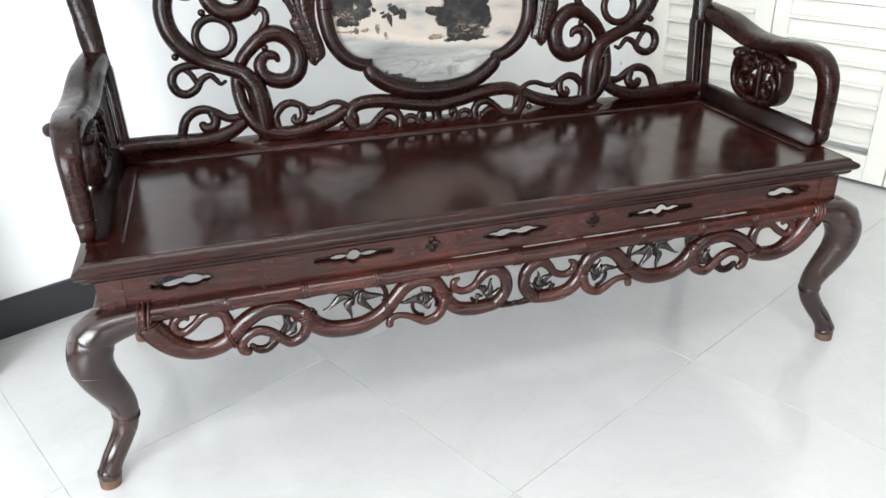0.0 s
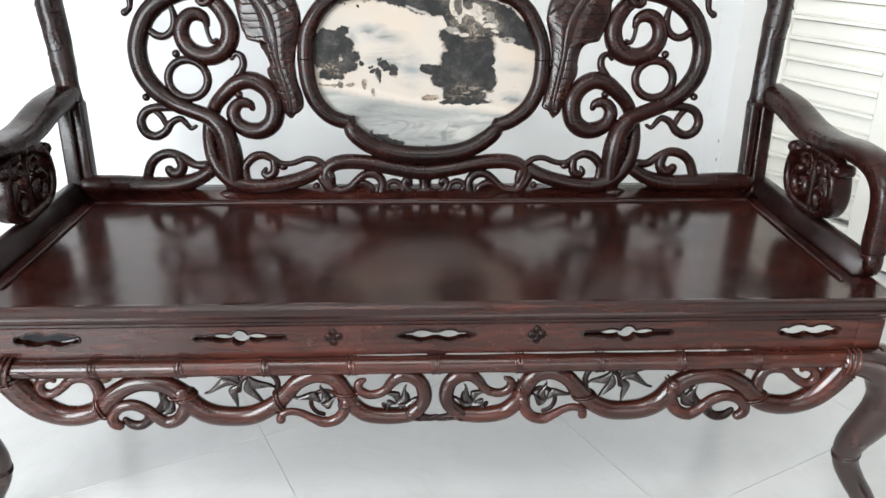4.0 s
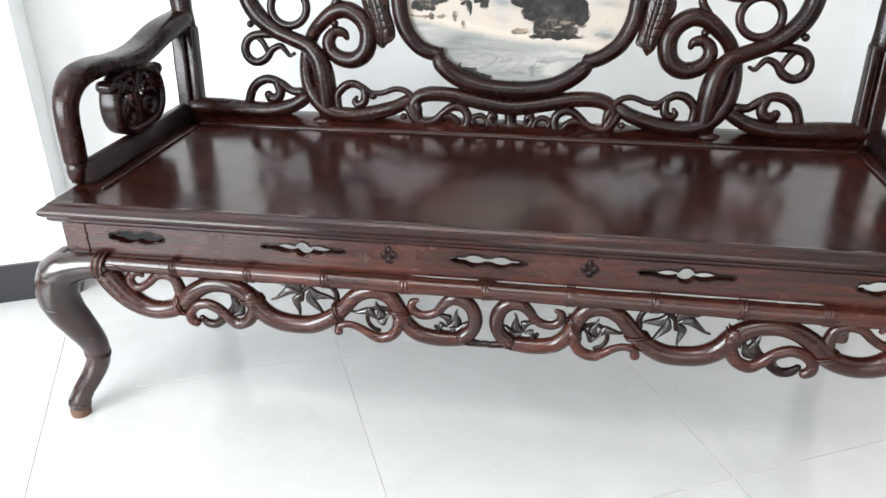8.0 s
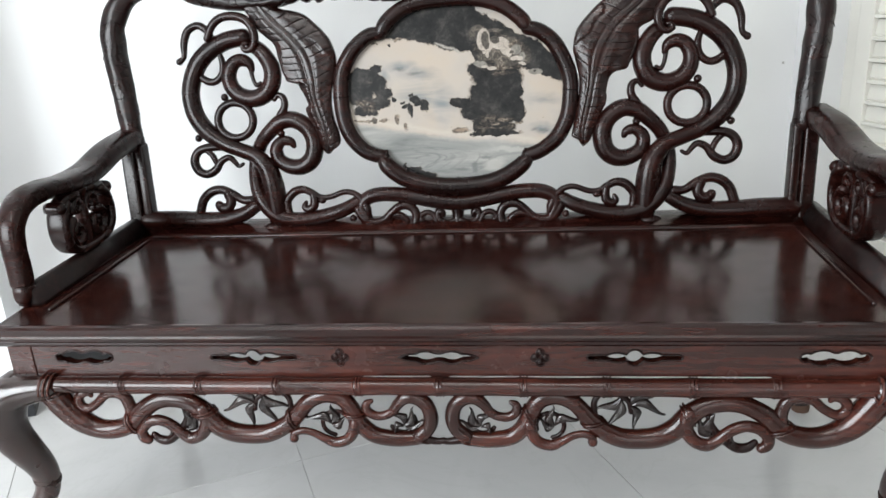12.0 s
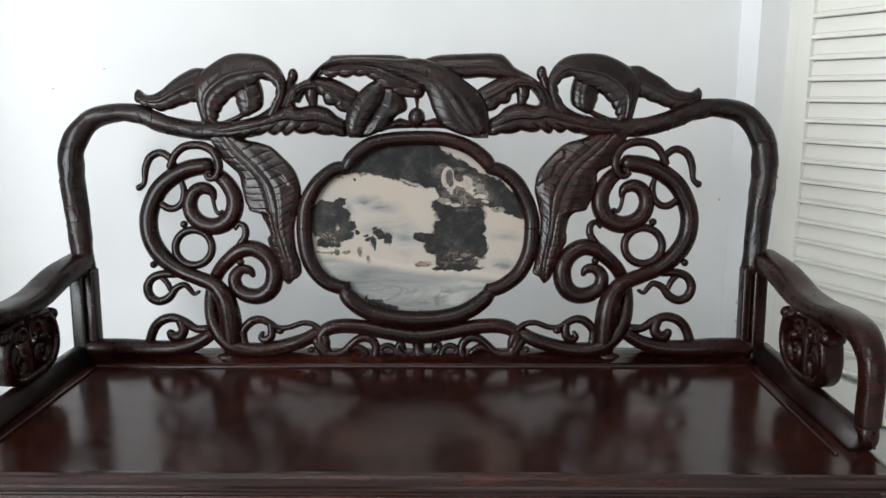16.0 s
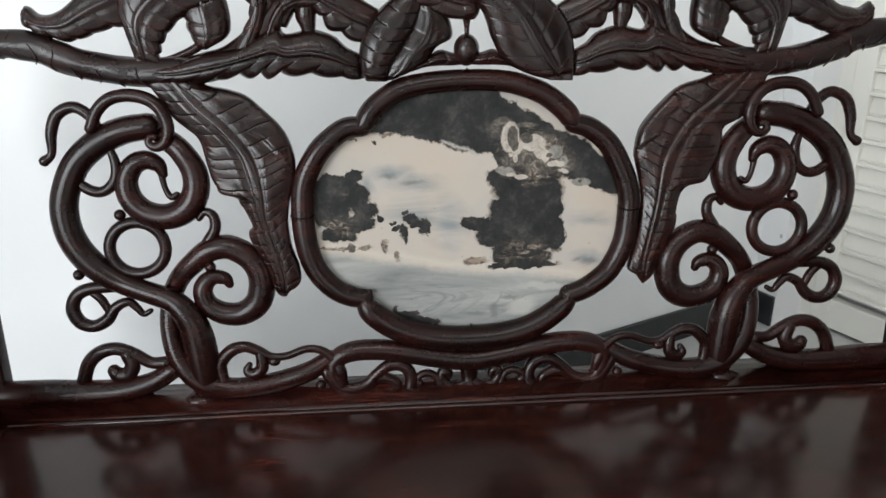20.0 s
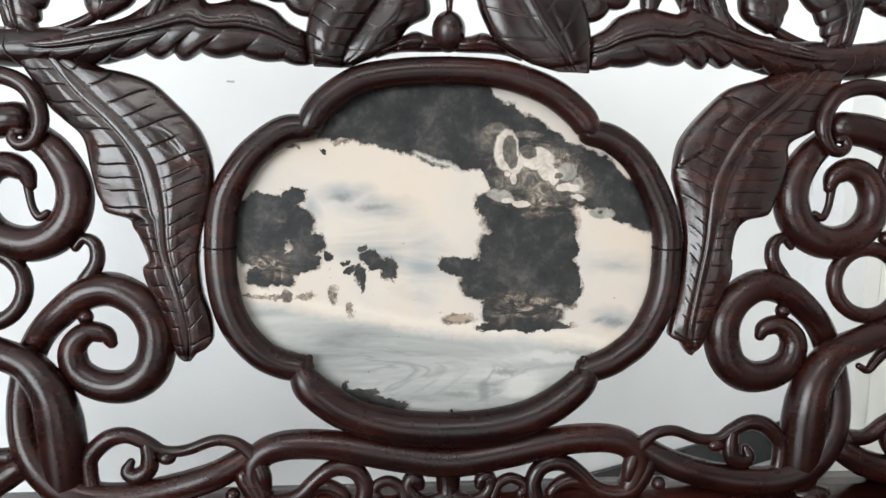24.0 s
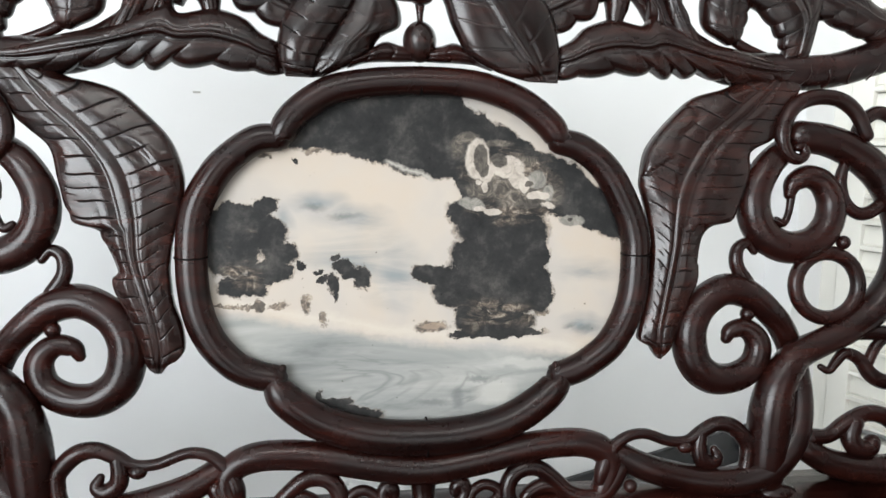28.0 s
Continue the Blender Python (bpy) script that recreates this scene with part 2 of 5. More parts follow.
    water = ramp(n, l, bands, ((0.28, (0.125, 0.132, 0.130)), (0.45, (0.190, 0.195, 0.188)), (0.62, (0.250, 0.250, 0.236)), (0.75, (0.305, 0.300, 0.280))))
    cuts = calc(n, l, "ABSOLUTE", calc(n, l, "SUBTRACT", streak(-16, 5, 5.0, 3.0, 1.2), 0.52))
    cuts = inside(cuts, 0.0, 0.035, 0.55)
    cuts = calc(n, l, "MULTIPLY", cuts, inside(field(soft_p, ((-0.06, 0.605, 0.10, 0.040), (0.07, 0.590, 0.07, 0.04))), 0.4, 1.2))
    water = mix(n, l, cuts, water, (0.095, 0.100, 0.100))
    water = mix(n, l, inside(field(bent_p, ((0.0835, 0.5937, 0.030, 0.017), (0.120, 0.625, 0.050, 0.008))), 0.5, 1.1, 0.75), water, (0.335, 0.325, 0.300))
    water = mix(n, l, inside(field(bent_p, ((0.0400, 0.5880, 0.008, 0.015), (0.0660, 0.6085, 0.022, 0.004), (0.010, 0.585, 0.030, 0.006))), 0.3, 1.15, 0.65), water, (0.085, 0.092, 0.095))
    shoreline = height(bx_, ((-0.25, 0.692), (-0.183, 0.6860), (-0.152, 0.6760), (-0.090, 0.6680), (-0.028, 0.6560), (0.035, 0.6460), (0.100, 0.6430), (0.150, 0.6380), (0.175, 0.6300), (0.25, 0.600)))
    below = calc(n, l, "SUBTRACT", shoreline, bz_)
    base = mix(n, l, ramp(n, l, calc(n, l, "MULTIPLY_ADD", below, 30.0, 0.35), ((0.25, (0,) * 3), (0.55, (0.95,) * 3))), base, water)
    shore = calc(n, l, "ABSOLUTE", calc(n, l, "SUBTRACT", below, -0.010))
    shore = calc(n, l, "ADD", shore, calc(n, l, "MULTIPLY", noise_tex(n, l, texcoord(n, l, (8, 1, 30)), 4.0), 0.014))
    base = mix(n, l, inside(shore, 0.009, 0.014, 0.7), base, (0.41, 0.365, 0.315))
    # brown specks, a brown rock and a rusty line along the shore
    brown = field(rough_p, ((-0.156, 0.695, 0.012, 0.006), (-0.127, 0.697, 0.005, 0.012), (-0.111, 0.679, 0.006, 0.009), (-0.178, 0.696, 0.008, 0.008), (-0.207, 0.6945, 0.036, 0.0026), (-0.171, 0.858, 0.008, 0.004), (-0.118, 0.863, 0.011, 0.006), (-0.125, 0.870, 0.020, 0.004), (0.010, 0.668, 0.023, 0.0075), (0.138, 0.681, 0.011, 0.005), (0.0, 0.734, 0.012, 0.004)))
    base = mix(n, l, inside(brown, 0.75, 1.05, 0.9), base, rust)
    rock = field(bent_p, ((0.012, 0.6690, 0.017, 0.0048), ))
    base = mix(n, l, inside(rock, 0.7, 1.0, 0.8), base, (0.22, 0.165, 0.125))
    # dark ink: the cloud above, two trees, a bush and the fringe below
    lower = height(rx_, ((-0.25, 0.890), (-0.160, 0.878), (-0.145, 0.867), (-0.120, 0.866), (-0.096, 0.8613), (-0.071, 0.8560), (-0.046, 0.8500), (-0.021, 0.8390), (0.004, 0.8343), (0.035, 0.8300), (0.046, 0.8180), (0.052, 0.8000), (0.125, 0.7900), (0.151, 0.7925), (0.170, 0.7890), (0.190, 0.7780), (0.250, 0.7560)))
    upper = height(rx_, ((0.036, 0.990), (0.0479, 0.9170), (0.0606, 0.9050), (0.0746, 0.9070), (0.0810, 0.8960), (0.0957, 0.8916), (0.1086, 0.8824), (0.1247, 0.8744), (0.1324, 0.8640), (0.1538, 0.8580), (0.1798, 0.8480), (0.1882, 0.8420), (0.1975, 0.8266), (0.2106, 0.8204), (0.229, 0.809), (0.25, 0.800)))
    sky_ink = calc(n, l, "MINIMUM", calc(n, l, "SUBTRACT", rz_, lower), calc(n, l, "SUBTRACT", upper, rz_))
    right_tree = ((0.0417, 0.7928, 0.0130, 0.0150), (0.0860, 0.8000, 0.0560, 0.0150), (0.0930, 0.7770, 0.0540, 0.0240), (0.0690, 0.7460, 0.0380, 0.0250), (0.1120, 0.7520, 0.0340, 0.0310), (0.0240, 0.7243, 0.0310, 0.0100), (0.0005, 0.7280, 0.0120, 0.0090), (0.0490, 0.7085, 0.0370, 0.0200), (0.1000, 0.7080, 0.0460, 0.0270), (0.1340, 0.7090, 0.0165, 0.0270), (0.0560, 0.6790, 0.0200, 0.0210), (0.0930, 0.6720, 0.0380, 0.0150), (0.1390, 0.7459, 0.0090, 0.0105), (0.0866, 0.6593, 0.0560, 0.0048), (0.0400, 0.6590, 0.0120, 0.0048))
    left_tree = ((-0.1700, 0.8015, 0.0130, 0.0110), (-0.2005, 0.7923, 0.0300, 0.0135), (-0.1830, 0.7740, 0.0350, 0.0200), (-0.1560, 0.7526, 0.0220, 0.0125), (-0.2068, 0.7527, 0.0290, 0.0270), (-0.1660, 0.7312, 0.0260, 0.0125), (-0.1948, 0.7160, 0.0270, 0.0115), (-0.1335, 0.7403, 0.0062, 0.0048), (-0.228, 0.770, 0.020, 0.030))
    bush = ((-0.0871, 0.7352, 0.0130, 0.0068), (-0.0654, 0.7240, 0.0100, 0.0128), (-0.0977, 0.7155, 0.0065, 0.0105), (-0.0964, 0.7464, 0.0048, 0.0048), (-0.1138, 0.7310, 0.0048, 0.0036), (-0.1101, 0.7205, 0.0070, 0.0050), (-0.0965, 0.7044, 0.0036, 0.0045), (-0.0791, 0.7278, 0.0118, 0.0070), (-0.138, 0.8524, 0.0030, 0.0040), (-0.0969, 0.5880, 0.0200, 0.0058), (-0.0719, 0.5790, 0.0150, 0.0040), (-0.1142, 0.5960, 0.0050, 0.0050), (-0.0850, 0.5740, 0.0400, 0.0100))
    trees = calc(n, l, "MINIMUM", field(rough_p, right_tree), calc(n, l, "MINIMUM", field(rough_p, left_tree), field(rough_p, bush)))
    ink = calc(n, l, "MAXIMUM", calc(n, l, "MULTIPLY", sky_ink, 50.0), calc(n, l, "SUBTRACT", 1.0, trees))
    grey = noise_tex(n, l, p, 26.0, 9.0, 0.72, 0.15)
    dark = ramp(n, l, grey, ((0.34, (0.0080, 0.0080, 0.0082)), (0.50, (0.0175, 0.0172, 0.0170)), (0.60, (0.036, 0.034, 0.032)), (0.72, (0.080, 0.074, 0.066))))
    # rusty strata: right of the cloud round the swirls, across both trees
    strata = field(soft_p, ((0.100, 0.832, 0.066, 0.038), (0.100, 0.798, 0.060, 0.022), (0.085, 0.680, 0.055, 0.020), (-0.195, 0.732, 0.026, 0.020), (-0.196, 0.775, 0.018, 0.012)))
    strata = calc(n, l, "MULTIPLY", inside(strata, 0.5, 1.2), ramp(n, l, streak(-22, 3.5, 20.0, 7.0, 1.6), ((0.44, (0,) * 3), (0.60, (0.85,) * 3))))
    dark = mix(n, l, strata, dark, rust)
    mask = ramp(n, l, ink, ((0.0, (0,) * 3), (0.06, (1,) * 3)))
    fringe = ramp(n, l, calc(n, l, "ADD", ink, 0.5), ((0.38, (0,) * 3), (0.50, (0.7,) * 3)))
    base = mix(n, l, fringe, base, rust)
    base = mix(n, l, mask, base, dark)
    # pale swirls with dark eyes inside the dark cloud, pale chips and a pale seam
    halo = field(drawn_p, ((0.0417, 0.8665, 0.0100, 0.0145), (0.0540, 0.8780, 0.0150, 0.0080), (0.0731, 0.8200, 0.0270, 0.0120), (0.1027, 0.8080, 0.0190, 0.0095), (0.0900, 0.8720, 0.0200, 0.0050), (0.1200, 0.8520, 0.0180, 0.0080), (0.0950, 0.8300, 0.0420, 0.0230), (0.1400, 0.8150, 0.0300, 0.0160)))
    base = mix(n, l, inside(halo, 0.55, 1.2, 0.8), base, ramp(n, l, fine, ((0.36, (0.035, 0.031, 0.027)), (0.50, (0.085, 0.074, 0.062)), (0.64, (0.19, 0.165, 0.135)))))
    stone = field(drawn_p, ((0.1328, 0.8310, 0.0125, 0.0115), (0.1731, 0.7848, 0.0165, 0.0068), (0.0559, 0.8056, 0.0150, 0.0072), (0.0640, 0.8010, 0.0100, 0.0055), (0.1460, 0.8160, 0.0070, 0.0110)))
    base = mix(n, l, inside(stone, 0.80, 1.02, 0.92), base, ramp(n, l, fine, ((0.40, (0.13, 0.122, 0.108)), (0.60, (0.235, 0.218, 0.192)))))
    tone = ramp(n, l, fine, ((0.34, (0.22, 0.195, 0.165)), (0.48, (0.33, 0.29, 0.25)), (0.62, (0.40, 0.355, 0.305))))
    pale = field(drawn_p, ((0.0647, 0.8543, 0.0150, 0.0248), (0.0740, 0.8390, 0.0100, 0.0120), (0.0984, 0.8455, 0.0219, 0.0128), (0.1102, 0.8332, 0.0110, 0.0120), (0.1189, 0.8265, 0.0066, 0.0100), (0.1350, 0.8131, 0.0143, 0.0055), (0.0808, 0.7951, 0.0110, 0.0046), (0.0730, 0.8230, 0.0040, 0.0060), (0.0660, 0.8275, 0.0040, 0.0030)))
    base = mix(n, l, inside(pale, 0.86, 1.0, 0.95), base, tone)
    eyes = field(drawn_p, ((0.0684, 0.8544, 0.0090, 0.0186), (0.0710, 0.8440, 0.0065, 0.0120), (0.0900, 0.8528, 0.0104, 0.0092), (0.1257, 0.8042, 0.0212, 0.0062), (0.1240, 0.8270, 0.0060, 0.0035), (0.1720, 0.7860, 0.0035, 0.0025)))
    base = mix(n, l, inside(eyes, 0.84, 1.0, 0.95), base, ramp(n, l, fine, ((0.38, (0.024, 0.022, 0.020)), (0.62, (0.085, 0.074, 0.062)))))
    chips = field(bent_p, ((0.145, 0.801, 0.010, 0.004), (0.066, 0.7985, 0.008, 0.003)))
    base = mix(n, l, inside(chips, 0.75, 1.05, 0.9), base, tone)
    seam = calc(n, l, "ABSOLUTE", calc(n, l, "SUBTRACT", calc(n, l, "MULTIPLY_ADD", bx_, -0.36, 0.8370), bz_))
    seam = calc(n, l, "MULTIPLY", inside(seam, 0.0010, 0.0028), inside(field(p, ((-0.012, 0.841, 0.036, 0.022), )), 0.8, 1.0))
    base = mix(n, l, seam, base, (0.30, 0.28, 0.25))
    specks = ramp(n, l, noise_tex(n, l, p, 150.0, 2.0, 0.5), ((0.24, (0.25, 0.22, 0.2)), (0.28, (1, 1, 1))))
    l.new(mix(n, l, 1.0, base, specks, "MULTIPLY"), bsdf.inputs["Base Color"])
    bsdf.inputs["Roughness"].default_value = 0.34
    bsdf.inputs["Specular IOR Level"].default_value = 0.14
    return m


MARBLE = marble_material()


# ---------------------------------------------------------------- mesh helpers
def part(name, bm, mat, parent=None, label="", smooth=True):
    """Links a bmesh as one mesh object under a thing or a part."""
    bmesh.ops.recalc_face_normals(bm, faces=bm.faces)
    me = bpy.data.meshes.new(name)
    bm.to_mesh(me)
    bm.free()
    if smooth:
        me.polygons.foreach_set("use_smooth", [True] * len(me.polygons))
    me.materials.append(mat)
    ob = new(name, me)
    if parent is not None:
        ob.parent = parent
    return tagged(ob, label)


def thing(name, label, category, group=""):
    return tagged(new(name), label, category, group)


def box(x0, x1, y0, y1, z0, z1, bevel=0.0, bm=None, m=None, segs=2):
    b = bmesh.new()
    bmesh.ops.create_cube(b, size=1)
    for v in b.verts:
        v.co = Vector((x0 + (v.co.x + 0.5) * (x1 - x0), y0 + (v.co.y + 0.5) * (y1 - y0), z0 + (v.co.z + 0.5) * (z1 - z0)))
    if bevel:
        bmesh.ops.bevel(b, geom=b.edges[:], offset=bevel, segments=segs, affect="EDGES", profile=0.5)
    if m is not None:
        bmesh.ops.transform(b, matrix=m, verts=b.verts)
    if bm is None:
        return b
    me = bpy.data.meshes.new("tmp")
    b.to_mesh(me)
    b.free()
    bm.from_mesh(me)
    bpy.data.meshes.remove(me)
    return bm


def spline(pts, per=5, closed=False):
    """Catmull-Rom through tuples of any length."""
    p = np.array(pts, float)
    k = len(p)
    get = (lambda i: p[i % k]) if closed else (lambda i: p[i] if 0 <= i < k else (2 * p[0] - p[1] if i < 0 else 2 * p[-1] - p[-2]))
    out = []
    for i in range(k if closed else k - 1):
        a, b, c, e = get(i - 1), get(i), get(i + 1), get(i + 2)
        for s in range(per):
            t = s / per
            out.append(0.5 * (2 * b + (c - a) * t + (2 * a - 5 * b + 4 * c - e) * t * t + (3 * b - a - 3 * c + e) * t ** 3))
    if not closed:
        out.append(p[-1])
    return np.array(out)


def sweep(path, ref, flat=1.0, n=12, closed=False, bm=None, per=5, caps=True, wobble=0.0, square=1.0):
    """A rounded limb along points (x, y, z, r). ref: the way in which the section is flattened by flat."""
    bm = bm or bmesh.new()
    s = spline(path, per, closed)
    c, r = s[:, :3], np.maximum(s[:, 3], 0.001)
    wide = s[:, 4] if s.shape[1] > 4 else np.full(len(s), flat)
    tan = np.roll(c, -1, 0) - np.roll(c, 1, 0) if closed else np.gradient(c, axis=0)
    tan /= np.linalg.norm(tan, axis=1)[:, None] + 1e-9
    ref = np.array(ref, float)
    side = np.cross(tan, ref)
    side /= np.linalg.norm(side, axis=1)[:, None] + 1e-9
    up = np.cross(side, tan)
    rings = []

    def ring(centre, a, b, radius, flat):
        vs = []
        for j in range(n):
            th = 2 * math.pi * j / n
            w = 1 + wobble * (math.sin(3 * th + 0.31 * len(rings)) + 0.7 * math.sin(5 * th - 0.47 * len(rings)) + 0.6 * math.sin(0.8 * len(rings)) + 0.8 * math.sin(2 * th + 1.05 * len(rings)))
            cs, sn = (math.copysign(abs(f(th)) ** square, f(th)) for f in (math.cos, math.sin))
            vs.append(bm.verts.new(centre + a * cs * radius * w + b * sn * radius * w * flat))
        rings.append(vs)

    if not closed and caps:
        for q in (0.95, 0.55):
            ring(c[0] - tan[0] * r[0] * 0.9 * q, side[0], up[0], r[0] * math.sqrt(max(0.02, 1 - q * q)), wide[0])
    for i in range(len(c)):
        ring(c[i], side[i], up[i], r[i], wide[i])
    if not closed and caps:
        for q in (0.55, 0.95):
            ring(c[-1] + tan[-1] * r[-1] * 0.9 * q, side[-1], up[-1], r[-1] * math.sqrt(max(0.02, 1 - q * q)), wide[-1])
    k = len(rings)
    for i in range(k if closed else k - 1):
        a, b = rings[i], rings[(i + 1) % k]
        for j in range(n):
            bm.faces.new((a[j], a[(j + 1) % n], b[(j + 1) % n], b[j]))
    if not closed:
        bm.faces.new(rings[0][::-1])
        bm.faces.new(rings[-1])
    return bm


def ball(centre, r, squash=(1, 1, 1), bm=None, u=14, v=9):
    bm = bm or bmesh.new()
    made = bmesh.ops.create_uvsphere(bm, u_segments=u, v_segments=v, radius=r)["verts"]
    for w in made:
        w.co = Vector(centre) + Vector(w.co[i] * squash[i] for i in range(3))
    return bm


def lobed_bud(centre, r, tall):
    """A closed bud with three petals cut by grooves."""
    bm = bmesh.new()
    bmesh.ops.create_uvsphere(bm, u_segments=30, v_segments=14, radius=1)
    for v in bm.verts:
        a = math.atan2(v.co.y, v.co.x)
        k = 1 - 0.13 * max(0.0, 1 - abs(math.sin(1.5 * a + 0.6)) / 0.22)
        v.co = Vector(centre) + Vector((v.co.x * r * k, v.co.y * r * k, v.co.z * tall * (1 + 0.10 * (v.co.z < 0))))
    return bm


# ---------------------------------------------------------------- the room
def slab(name, u0, u1, n0, n1, z0, z1, mat, label=""):
    ob = part(name, box(u0, u1, n0, n1, z0, z1, m=ROOM), mat, None, label, smooth=False)
    return tagged(ob, kind="structure")


TH = 0.14
WALL_MARKS = ((0.942, 0.943, 0.006, 0.0016), (2.382, 0.658, 0.004, 0.004), (0.448, 1.098, 0.003, 0.0012), (0.333, 1.052, 0.002, 0.002))
# the long wall runs a little askew to the tiles
LONG = ROOM @ pose(-0.775, 1.078, 0, 0, 0, -1.6)
tagged(part("wall_north", box(0, 2.50, 0, TH, 0, CEIL, m=LONG), WALL, None, "smooth white painted wall behind the bench", smooth=False), kind="structure")
slab("wall_corner", 1.65, U1 + 0.045, 0.925, N1 + TH, 0, CEIL, WALL, "narrow white painted wall beside the louvred doors")
slab("wall_pier", U0, -0.775, 0.916, N1 + TH, 0, CEIL, WALL, "white painted wall pier standing forward")
ceil = slab("ceiling", U0 - TH, U1 + TH, N0 - TH, N1 + TH, CEIL, CEIL + 0.1, CEILING, "plain pale ceiling")
# unseen, added: west wall with a window opening, south wall with a wide doorway
# their grey is picked to dim what the bench mirrors
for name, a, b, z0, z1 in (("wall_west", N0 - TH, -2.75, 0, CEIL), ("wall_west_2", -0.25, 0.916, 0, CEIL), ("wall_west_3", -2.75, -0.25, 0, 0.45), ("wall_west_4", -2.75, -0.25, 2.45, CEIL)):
    slab(name, U0 - TH, U0, a, b, z0, z1, UNSEEN_GREY, "unseen wall round a window, greyed to darken reflections in the wood")
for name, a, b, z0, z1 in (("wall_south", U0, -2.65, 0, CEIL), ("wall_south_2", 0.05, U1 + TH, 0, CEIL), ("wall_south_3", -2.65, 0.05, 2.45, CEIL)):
    slab(name, a, b, N0 - TH, N0, z0, z1, UNSEEN_GREY, "unseen wall beside a doorway, greyed to darken reflections in the wood")
# added out of view: lights the pier without brightening the floor too much
slab("wall_east", U1, U1 + TH, N0, -0.62, 0, CEIL, BOUNCE_PALE, "unseen wall beside the louvred doors, toned to set its bounced light")
slab("wall_east_2", U1 + 0.05, U1 + TH, -0.62, N1, 0, CEIL, WALL, "white wall behind the louvred doors")

wall_n = bpy.data.objects["wall_north"]
for u, z, w, h in WALL_MARKS:
    part("scuff", box(u - w, u + w, -0.0012, 0.001, z - h, z + h, 0.0004, m=LONG, segs=1), SCUFF, wall_n, "small dark scuff")

BASE_H, BASE_T = 0.10, 0.012
for name, u0, u1, n0, n1 in (("baseboard_4", 1.65 - BASE_T, 1.65, 0.927, 0.997), ("baseboard_2", U0, -0.775 + BASE_T, 0.916 - BASE_T, 0.916),
                             ("baseboard_3", -0.775, -0.775 + BASE_T, 0.916, 1.064)):
    ob = part(name, box(u0, u1, n0, n1, 0.0, BASE_H, 0.002, m=ROOM), SKIRT, None, "dark charcoal tile baseboard", smooth=False)
    tagged(ob, kind="structure")
tagged(part("baseboard", box(BASE_T, 2.412, -BASE_T, 0, 0.0, BASE_H, 0.002, m=LONG), SKIRT, None, "dark charcoal tile baseboard", smooth=False), kind="structure")
wall_c = bpy.data.objects["wall_corner"]
for n, z in ((0.942, 0.297), (0.94, 0.229)):
    part("scuff", box(1.649, 1.651, n - 0.004, n + 0.004, z - 0.006, z + 0.006, 0.0004, m=ROOM, segs=1), SCUFF, wall_c, "small dark scuff")


def louvre_door(n_hi, n_lo):
    """One leaf: stiles, rails and sloping slats, facing into the room."""
    top, face = 2.2, U1 - 0.012
    door = thing("louvred_door", "cream painted wooden louvred door, closed", "door", "louvred doors")
    st = 0.055
    for a, b in ((n_hi - st, n_hi), (n_lo, n_lo + st * 1.25)):
        part("stile", box(face, U1 + 0.028, a, b, 0.012, top, 0.003, m=ROOM), DOOR, door, smooth=False)
    a, b = n_lo + st * 1.25, n_hi - st
    for z0, z1 in ((0.012, 0.105), (1.60, 1.70), (top - 0.09, top)):
        part("rail", box(face + 0.001, U1 + 0.027, a, b, z0, z1, 0.003, m=ROOM), DOOR, door, smooth=False)
    pitch, shared = 0.0664, None
    for i in range(29):
        z = 0.1290 + pitch * i
        if z > top - 0.15 or 1.53 < z < 1.69:
            continue
        if shared is None:
            bm = bmesh.new()
            prof = ((0.010, -0.001), (-0.006, 0.0), (-0.009, 0.002), (-0.009, 0.0115), (0.006, 0.0125), (0.006, 0.0160), (0.002, 0.0185), (0.009, 0.0620), (0.019, 0.0655), (0.016, 0.003))
            ends = [[bm.verts.new(room(U1 + u, n, zz)) for u, zz in prof] for n in (a + 0.003, b)]
            k = len(prof)
            for j in range(k):
                bm.faces.new((ends[0][j], ends[0][(j + 1) % k], ends[1][(j + 1) % k], ends[1][j]))
            bm.faces.new(ends[0])
            bm.faces.new(ends[1][::-1])
            ob = part("slat", bm, DOOR, door, smooth=False)
            shared = ob.data
        else:
            ob = new("slat", shared)
            ob.parent = door
        ob.location.z = z
    return door


DOOR_SPLITS = (0.882, 0.402, -0.075, -0.555)
for hi, lo in zip(DOOR_SPLITS, DOOR_SPLITS[1:]):
    louvre_door(hi - 0.002, lo + 0.002)
for name, a, b, z0, z1 in (("door_frame", 0.884, 0.930, 0, 2.32), ("door_frame_2", -0.62, -0.557, 0, 2.32), ("door_frame_3", -0.555, 0.884, 2.205, 2.32)):
    ob = part(name, box(U1 - 0.006 if a < 0.8 else U1 - 0.003, U1 + 0.05, a, b, z0, z1, 0.002, m=ROOM), DOOR, None, "cream painted wooden door frame", smooth=False)
    tagged(ob, kind="structure")
latch = thing("door_latch", "grey steel bolt latch screwed to the louvred doors", "latch")
part("bolt", box(U1 - 0.026, U1 - 0.013, 0.30, 0.385, 1.012, 1.040, 0.004, m=ROOM), STEEL, latch)
part("keep", box(U1 - 0.024, U1 - 0.013, 0.34, 0.395, 0.895, 0.955, 0.003, m=ROOM), STEEL, latch)

floor = part("floor", box(U0 - TH, U1 + TH, N0 - TH, N1 + TH, -0.1, -0.0022, m=ROOM), GROUT, None, "glossy white tiled floor with thin grey joints", smooth=False)
tagged(floor, kind="structure")

# ---------------------------------------------------------------- the carved bench
YB, KB, ZR = 0.5733, 0.1493, 0.7384          # the plane of the leaning back
BACK_REF = (0, 1, -KB)
SEAT, HALF, DEEP = 0.4615, 0.771, 0.566
